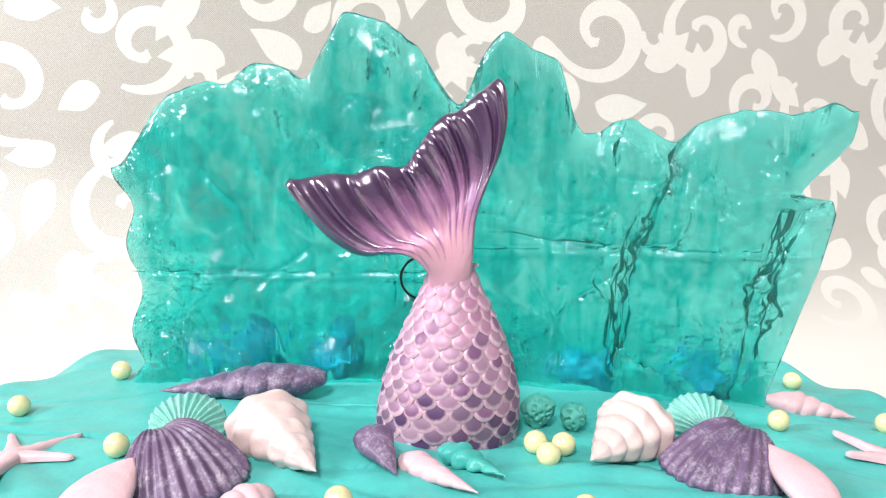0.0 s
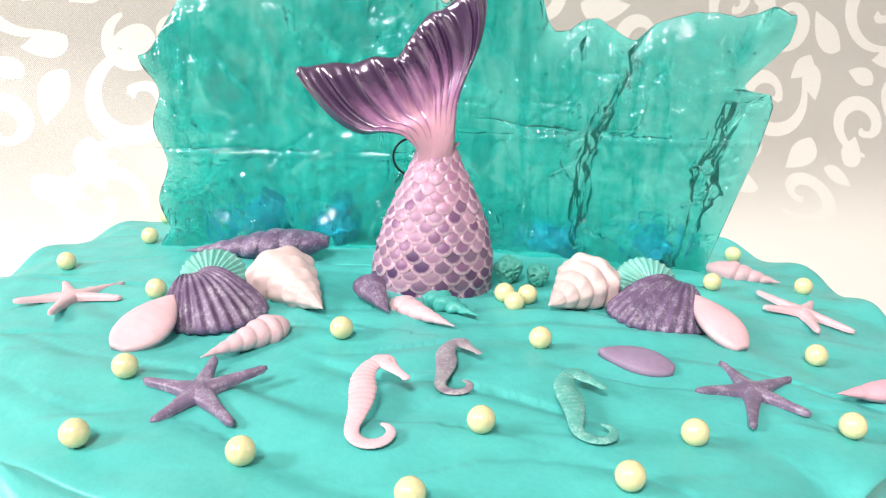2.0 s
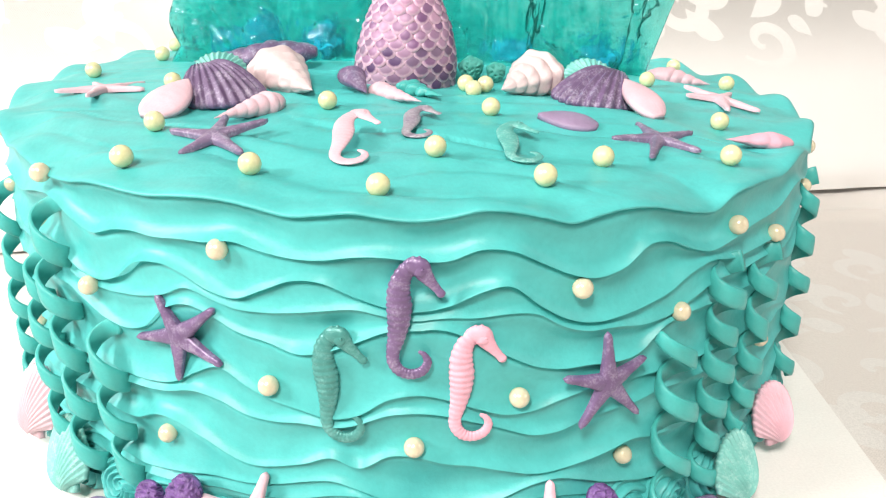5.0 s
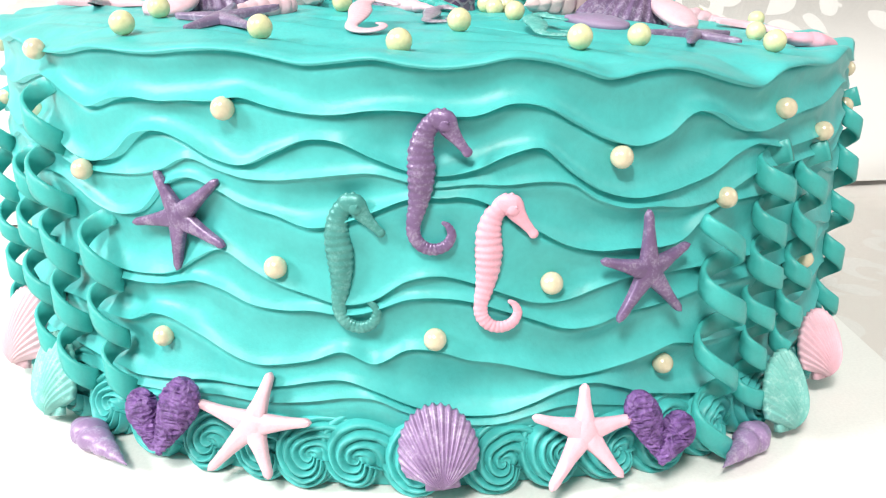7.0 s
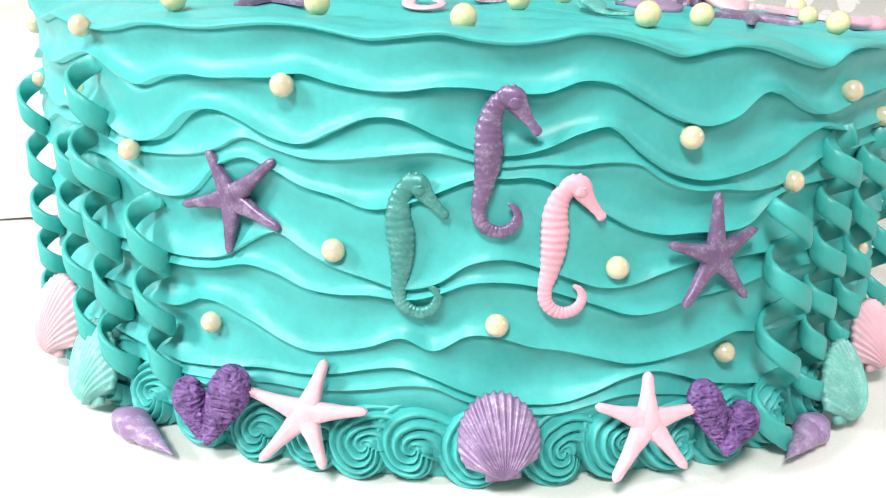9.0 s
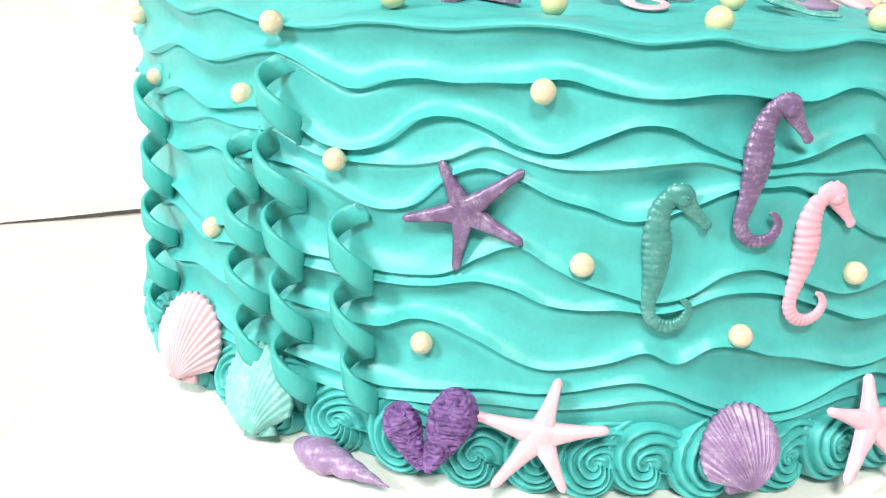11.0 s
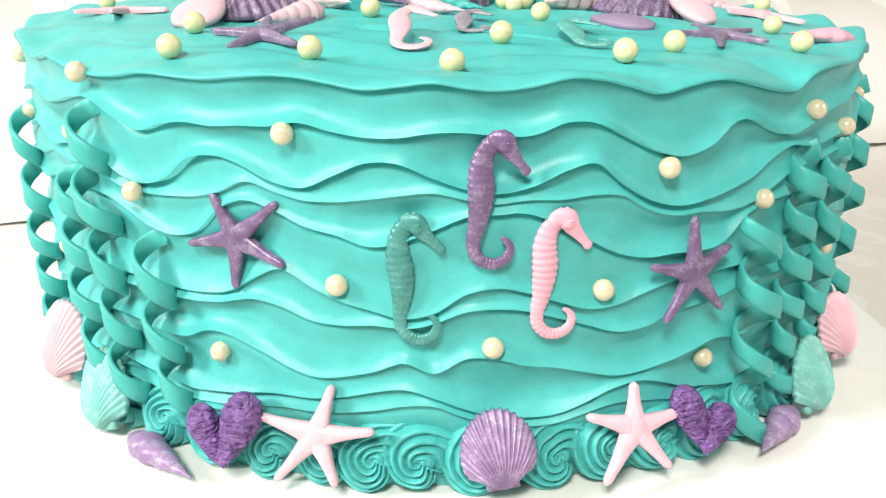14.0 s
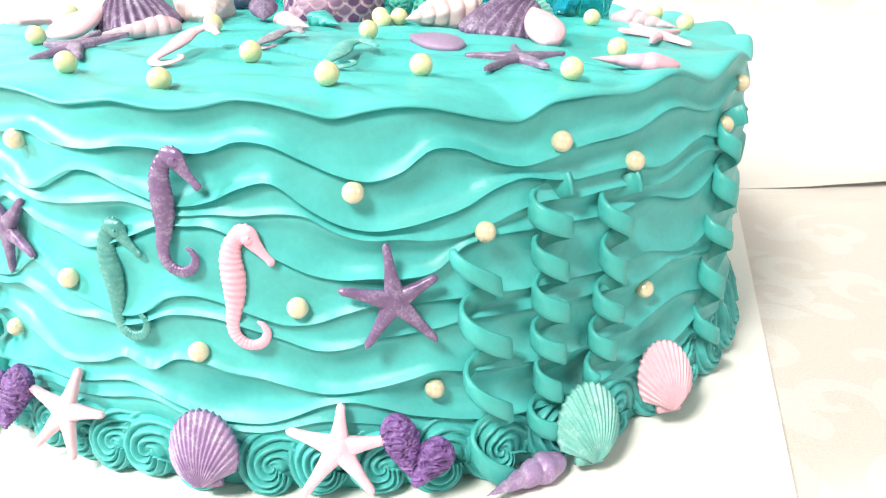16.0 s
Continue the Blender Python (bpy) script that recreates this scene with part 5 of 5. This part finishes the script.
# ---- the mermaid tail ----
def tail_paint(name, low, mid, tip):
    """Pink lustre paint that turns purple towards the fluke's tips; brushed streaks."""
    m, nt, b = shader(name)
    tc = nt.nodes.new("ShaderNodeTexCoord")
    sub = nt.nodes.new("ShaderNodeVectorMath")
    sub.operation = "DISTANCE"
    sub.inputs[1].default_value = (0.0, 0.0, 0.040)
    nt.links.new(tc.outputs["Object"], sub.inputs[0])
    n1, n2 = noise_node(nt, 130, 4.0), noise_node(nt, 1500, 2.0)
    add = nt.nodes.new("ShaderNodeMath")
    add.operation = "MULTIPLY_ADD"
    nt.links.new(n1.outputs["Fac"], add.inputs[0])
    add.inputs[1].default_value = 0.012
    nt.links.new(sub.outputs["Value"], add.inputs[2])
    # brushed streaks that run out along the rays
    xyz = nt.nodes.new("ShaderNodeSeparateXYZ")
    nt.links.new(tc.outputs["Object"], xyz.inputs[0])
    low_z = nt.nodes.new("ShaderNodeMath")
    low_z.operation = "SUBTRACT"
    low_z.inputs[1].default_value = 0.034
    nt.links.new(xyz.outputs[2], low_z.inputs[0])
    ang = nt.nodes.new("ShaderNodeMath")
    ang.operation = "ARCTAN2"
    nt.links.new(xyz.outputs[0], ang.inputs[0])
    nt.links.new(low_z.outputs[0], ang.inputs[1])
    pair = nt.nodes.new("ShaderNodeCombineXYZ")
    nt.links.new(ang.outputs[0], pair.inputs[0])
    nt.links.new(sub.outputs["Value"], pair.inputs[1])
    wide = nt.nodes.new("ShaderNodeVectorMath")
    wide.operation = "MULTIPLY"
    wide.inputs[1].default_value = (11, 45, 1)
    nt.links.new(pair.outputs[0], wide.inputs[0])
    streak = nt.nodes.new("ShaderNodeTexNoise")
    streak.inputs["Scale"].default_value, streak.inputs["Detail"].default_value = 1.0, 3.0
    nt.links.new(wide.outputs[0], streak.inputs["Vector"])
    brushed = nt.nodes.new("ShaderNodeMath")
    brushed.operation = "MULTIPLY_ADD"
    brushed.inputs[1].default_value = 0.014
    nt.links.new(streak.outputs["Fac"], brushed.inputs[0])
    nt.links.new(add.outputs[0], brushed.inputs[2])
    mul = nt.nodes.new("ShaderNodeMath")
    mul.operation = "MULTIPLY"
    mul.inputs[1].default_value = 20.0
    nt.links.new(brushed.outputs[0], mul.inputs[0])
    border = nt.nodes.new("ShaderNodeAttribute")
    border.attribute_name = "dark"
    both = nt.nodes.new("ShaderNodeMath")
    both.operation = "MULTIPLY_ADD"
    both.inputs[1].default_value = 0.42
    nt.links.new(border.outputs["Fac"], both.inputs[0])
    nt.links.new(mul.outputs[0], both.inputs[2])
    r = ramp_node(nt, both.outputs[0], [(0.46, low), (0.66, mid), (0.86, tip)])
    nt.links.new(r.outputs[0], b.inputs["Base Color"])
    b.inputs["Metallic"].default_value, b.inputs["Coat IOR"].default_value = 0.25, 1.9
    b.inputs["Specular IOR Level"].default_value = 0.25
    b.inputs["Coat Roughness"].default_value = 0.2
    gloss = ramp_node(nt, both.outputs[0], [(0.50, (0.05, 0.05, 0.05)), (0.74, (1, 1, 1))])
    nt.links.new(gloss.outputs[0], b.inputs["Coat Weight"])
    matt = ramp_node(nt, both.outputs[0], [(0.50, (0.5, 0.5, 0.5)), (0.74, (0.27, 0.27, 0.27))])
    nt.links.new(matt.outputs[0], b.inputs["Roughness"])
    bump_node(nt, b, [(n1.outputs["Fac"], 0.2), (n2.outputs["Fac"], 0.15)], 0.0004)
    return m


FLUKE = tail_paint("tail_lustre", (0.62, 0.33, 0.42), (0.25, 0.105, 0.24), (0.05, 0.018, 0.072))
STEM = plain("tail_pearl_pink", (0.56, 0.31, 0.42), 0.36, 160, 2200, 0.14, 0.3, metal=0.15, second=(0.64, 0.42, 0.52))


def scale_paint(name, heart, rim):
    """A scale with a pearly rim and a darker heart; shade from the scale above is painted in."""
    m, nt, b = shader(name)
    tc = nt.nodes.new("ShaderNodeTexCoord")
    g = nt.nodes.new("ShaderNodeVectorMath")
    g.operation = "DISTANCE"
    g.inputs[1].default_value = (0, 0.16, 0.3)
    nt.links.new(tc.outputs["Object"], g.inputs[0])
    info = nt.nodes.new("ShaderNodeObjectInfo")
    n1 = noise_node(nt, 1.5, 3.0)
    add = nt.nodes.new("ShaderNodeMath")
    add.operation = "MULTIPLY_ADD"
    nt.links.new(n1.outputs["Fac"], add.inputs[0])
    add.inputs[1].default_value = 0.5
    nt.links.new(g.outputs["Value"], add.inputs[2])
    down = nt.nodes.new("ShaderNodeMath")
    down.operation = "MULTIPLY"
    down.inputs[1].default_value = 0.6
    nt.links.new(add.outputs[0], down.inputs[0])
    r = ramp_node(nt, down.outputs[0], [(0.50, heart), (0.68, rim)])
    mix = nt.nodes.new("ShaderNodeMix")
    mix.data_type = "RGBA"
    rr = nt.nodes.new("ShaderNodeMath")
    rr.operation = "MULTIPLY"
    rr.inputs[1].default_value = 0.45
    nt.links.new(info.outputs["Random"], rr.inputs[0])
    nt.links.new(rr.outputs[0], mix.inputs[0])
    nt.links.new(r.outputs[0], mix.inputs[6])
    mix.inputs[7].default_value = (*rim, 1)
    nt.links.new(mix.outputs[2], b.inputs["Base Color"])
    b.inputs["Roughness"].default_value, b.inputs["Metallic"].default_value = 0.46, 0.1
    return m


SCALE_DARK = scale_paint("scale_purple", (0.065, 0.027, 0.10), (0.54, 0.36, 0.45))
SCALE_MID = scale_paint("scale_mauve", (0.16, 0.065, 0.165), (0.63, 0.41, 0.52))
SCALE_LIGHT = scale_paint("scale_pink", (0.33, 0.155, 0.265), (0.60, 0.37, 0.48))

TAIL_AT = (-0.0055, -0.0125, 0.0995)
tail = tagged(empty("mermaid_tail", pose(*TAIL_AT)), "pink and purple pearly mermaid tail with forked fluke, standing in icing", "mermaid tail")
stem_r = knots([16.2, 16.4, 16.0, 15.2, 14.0, 12.4, 10.6, 8.6, 6.6, 5.3], 0, 1 / 9)


def stem_at(t, a):
    """A point on the stem: t up it, a round it."""
    r = stem_r(t) / 1000
    c = Vector((0.0008 * t + 0.0006 * math.sin(math.pi * t), -0.002 * t, 0.0395 * t))
    return c + Vector((r * math.sin(a), -r * 0.82 * math.cos(a), 0)), c


bm = bmesh.new()
rows = []
for j in range(41):
    rows.append([bm.verts.new(stem_at(j / 40, 2 * math.pi * k / 48)[0]) for k in range(48)])
grid_faces(bm, rows, True)
bm.faces.new(rows[0])
bm.faces.new(rows[-1])
part("stem", bm, STEM, tail)


def scale_mesh(material):
    """A rounded scale, one unit wide, with a domed back; its free end points down."""
    bm = bmesh.new()
    rows = []
    for j in range(6):
        q = j / 5
        row = []
        for k in range(16):
            a = 2 * math.pi * k / 16
            c, s = math.cos(a), math.sin(a)
            k2 = 1 / (abs(c) ** 1.7 + abs(s) ** 1.7) ** (1 / 1.7)
            x, y = q * c * k2, q * s * k2
            h = 0.12 + 0.34 * (1 - q * q) if q < 0.95 else -0.12
            h -= 0.30 * y
            row.append(bm.verts.new((x, y, h)))
        rows.append(row)
    grid_faces(bm, rows[1:], True)
    cv = rows[0]
    bm.faces.new(rows[1])
    bmesh.ops.delete(bm, geom=cv, context="VERTS")
    return mesh_of("scale", bm, material)


SCALES = [scale_mesh(m) for m in (SCALE_DARK, SCALE_MID, SCALE_LIGHT)]
rnd = random.Random(11)
rows_n = 16
for j in range(rows_n):
    t = 0.03 + 0.99 * j / (rows_n - 1)
    r = stem_r(t) / 1000
    count = 18 if j < 8 else 15 if j < 12 else 11
    for k in range(count):
        a = 2 * math.pi * (k + 0.5 * (j % 2)) / count
        p, c = stem_at(t, a)
        e = 0.02
        up = (stem_at(min(1, t + e), a)[0] - stem_at(max(0, t - e), a)[0]).normalized()
        side = (stem_at(t, a + 0.05)[0] - stem_at(t, a - 0.05)[0]).normalized()
        n = side.cross(up).normalized()
        m = Matrix((side, up, n)).transposed().to_4x4()
        m.translation = p
        w = 2 * math.pi * r * 0.9 / count * 0.58
        h = 0.0395 / rows_n * 0.98
        u = t + rnd.uniform(-0.14, 0.14) - 0.06
        me = SCALES[0 if u < 0.20 else 1 if u < 0.58 else 2]
        part("scale", me, None, tail, m=m @ pose(0, 0, 0, rnd.uniform(-6, 6), 0, rnd.uniform(-11, 11)) @ Matrix.Diagonal((w * rnd.uniform(0.88, 1.1), h * rnd.uniform(0.88, 1.1), min(w, h) * rnd.uniform(0.4, 0.7), 1)))


def along(points):
    """A smooth curve through a few points, from 0 to 1."""
    axes = [knots([p[k] for p in points], 0, 1 / (len(points) - 1)) for k in (0, 1)]
    return lambda t: Vector((axes[0](t), 0, axes[1](t)))


def fluke_mesh():
    """The forked fluke: a fan that spreads from the waist to two tips, ridged along its rays, thick in the middle."""
    left = along([(-4.8, 35.0), (-4.6, 39.2), (-8.4, 43.0), (-13.5, 43.6), (-19.5, 43.2), (-26.2, 46.6), (-32.5, 53.0), (-36.8, 58.6)])
    right = along([(5.0, 35.0), (5.6, 42.0), (6.2, 51.5), (8.6, 59.4), (11.6, 67.2), (12.8, 74.9), (12.2, 80.6), (10.6, 82.6)])
    rim = along([(-36.8, 58.6), (-35.0, 60.2), (-29.6, 60.5), (-23.0, 61.3), (-16.5, 62.6), (-11.4, 62.6), (-8.4, 65.2), (-5.8, 69.5), (-2.5, 73.2), (1.0, 75.2), (4.5, 77.6), (7.8, 80.6), (10.6, 82.6)])
    waist = along([(-4.8, 35.0), (0.1, 35.0), (5.0, 35.0)])
    bm = bmesh.new()
    dark = bm.verts.layers.float.new("dark")
    nu, nv = 150, 64
    sides = []
    for back in (1, -1):
        rows = []
        for j in range(nv + 1):
            v = j / nv
            row = []
            for i in range(nu + 1):
                u = i / nu
                p = left(v) * (1 - u) + right(v) * u + waist(u) * (1 - v) + rim(u) * v
                p -= waist(0) * ((1 - u) * (1 - v)) + waist(1) * (u * (1 - v)) + rim(0) * ((1 - u) * v) + rim(1) * (u * v)
                ray = u * math.pi * 10.5 + 1.9 * noise.noise(Vector((u * 5, v * 1.6, 0.7))) + 0.6 * math.sin(3 * v + 5 * u)
                grow = 0.05 * min(1, max(0.0, v - 0.15) * 4) + 0.90 * max(0.0, min(1, (v - 0.42) * 3.2)) ** 1.4
                lie = 0.65 if u < 0.47 else -0.65
                ridge = (0.85 * math.cos(2 * ray + lie * math.cos(2 * ray)) + 0.12 * math.cos(ray * 4.2 + 1)) * grow * (0.75 + 0.9 * noise.noise(Vector((u * 9, v * 2.5, 4))))
                edge = min(1, min(u, 1 - u) * 14, (1 - v) * 10)
                frill = 0.6 * math.sin(u * 2 * math.pi * 6 + 0.7 + 3 * noise.noise(Vector((u * 6, 0, 2)))) * max(0, v - 0.75) / 0.25 * min(1, 8 * min(u, 1 - u))
                neck = max(0.0, 1 - v / 0.4) ** 1.5
                thick = (3.4 * (1 - v) ** 1.3 + 1.7) * math.sqrt(max(0.0, edge))
                thick = thick * (1 - neck) + neck * 4.4 * math.sqrt(max(0.0, 1 - (2 * u - 1) ** 2))
                y = -4.0 - 2.6 * math.sin(math.pi * v) * (1 - math.sin(math.pi * u)) + 3.0 * v * v * abs(u - 0.5) - 1.5 * math.cos(2 * math.pi * u) * v
                y = y * (1 - neck) - 2.0 * neck
                y -= back * thick + (1.05 * ridge * edge if back > 0 else -0.5 * ridge * edge)
                q = Vector((p.x, y, p.z)) + Vector((0.25, 0, 0.9)) * frill * 0.8
                vert = bm.verts.new(q / 1000)
                # the brush went darker round the border; grooves are darkened to deepen ridge shading
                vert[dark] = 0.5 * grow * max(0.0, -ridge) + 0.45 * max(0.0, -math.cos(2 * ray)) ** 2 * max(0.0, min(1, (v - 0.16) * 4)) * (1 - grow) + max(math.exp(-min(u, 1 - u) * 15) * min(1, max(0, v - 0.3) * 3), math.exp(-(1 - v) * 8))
                row.append(vert)
            rows.append(row)
        grid_faces(bm, rows)
        sides.append(rows)
    f, g = sides
    lf = f[0] + [r[-1] for r in f[1:]] + f[-1][-2::-1] + [r[0] for r in f[-2:0:-1]]
    lg = g[0] + [r[-1] for r in g[1:]] + g[-1][-2::-1] + [r[0] for r in g[-2:0:-1]]
    for i in range(len(lf)):
        j = (i + 1) % len(lf)
        bm.faces.new((lf[i], lf[j], lg[j], lg[i]))
    bmesh.ops.remove_doubles(bm, verts=bm.verts[:], dist=0.00003)
    return bm


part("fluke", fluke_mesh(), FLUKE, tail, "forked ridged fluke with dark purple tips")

# a loop of dark wire behind the tail
bm = bmesh.new()
tube(bm, [(0.0055 * math.cos(a), 0, 0.0055 * math.sin(a)) for a in (2 * math.pi * k / 14 for k in range(14))], [0.00035] * 14, 1.0, 8, up=Vector((0, 1, 0)))
tagged(part("wire_loop", bm, WIRE, m=pose(-0.0125, 0.0085, 0.1325)), "thin dark wire loop fixed to the sugar wave", "wire")
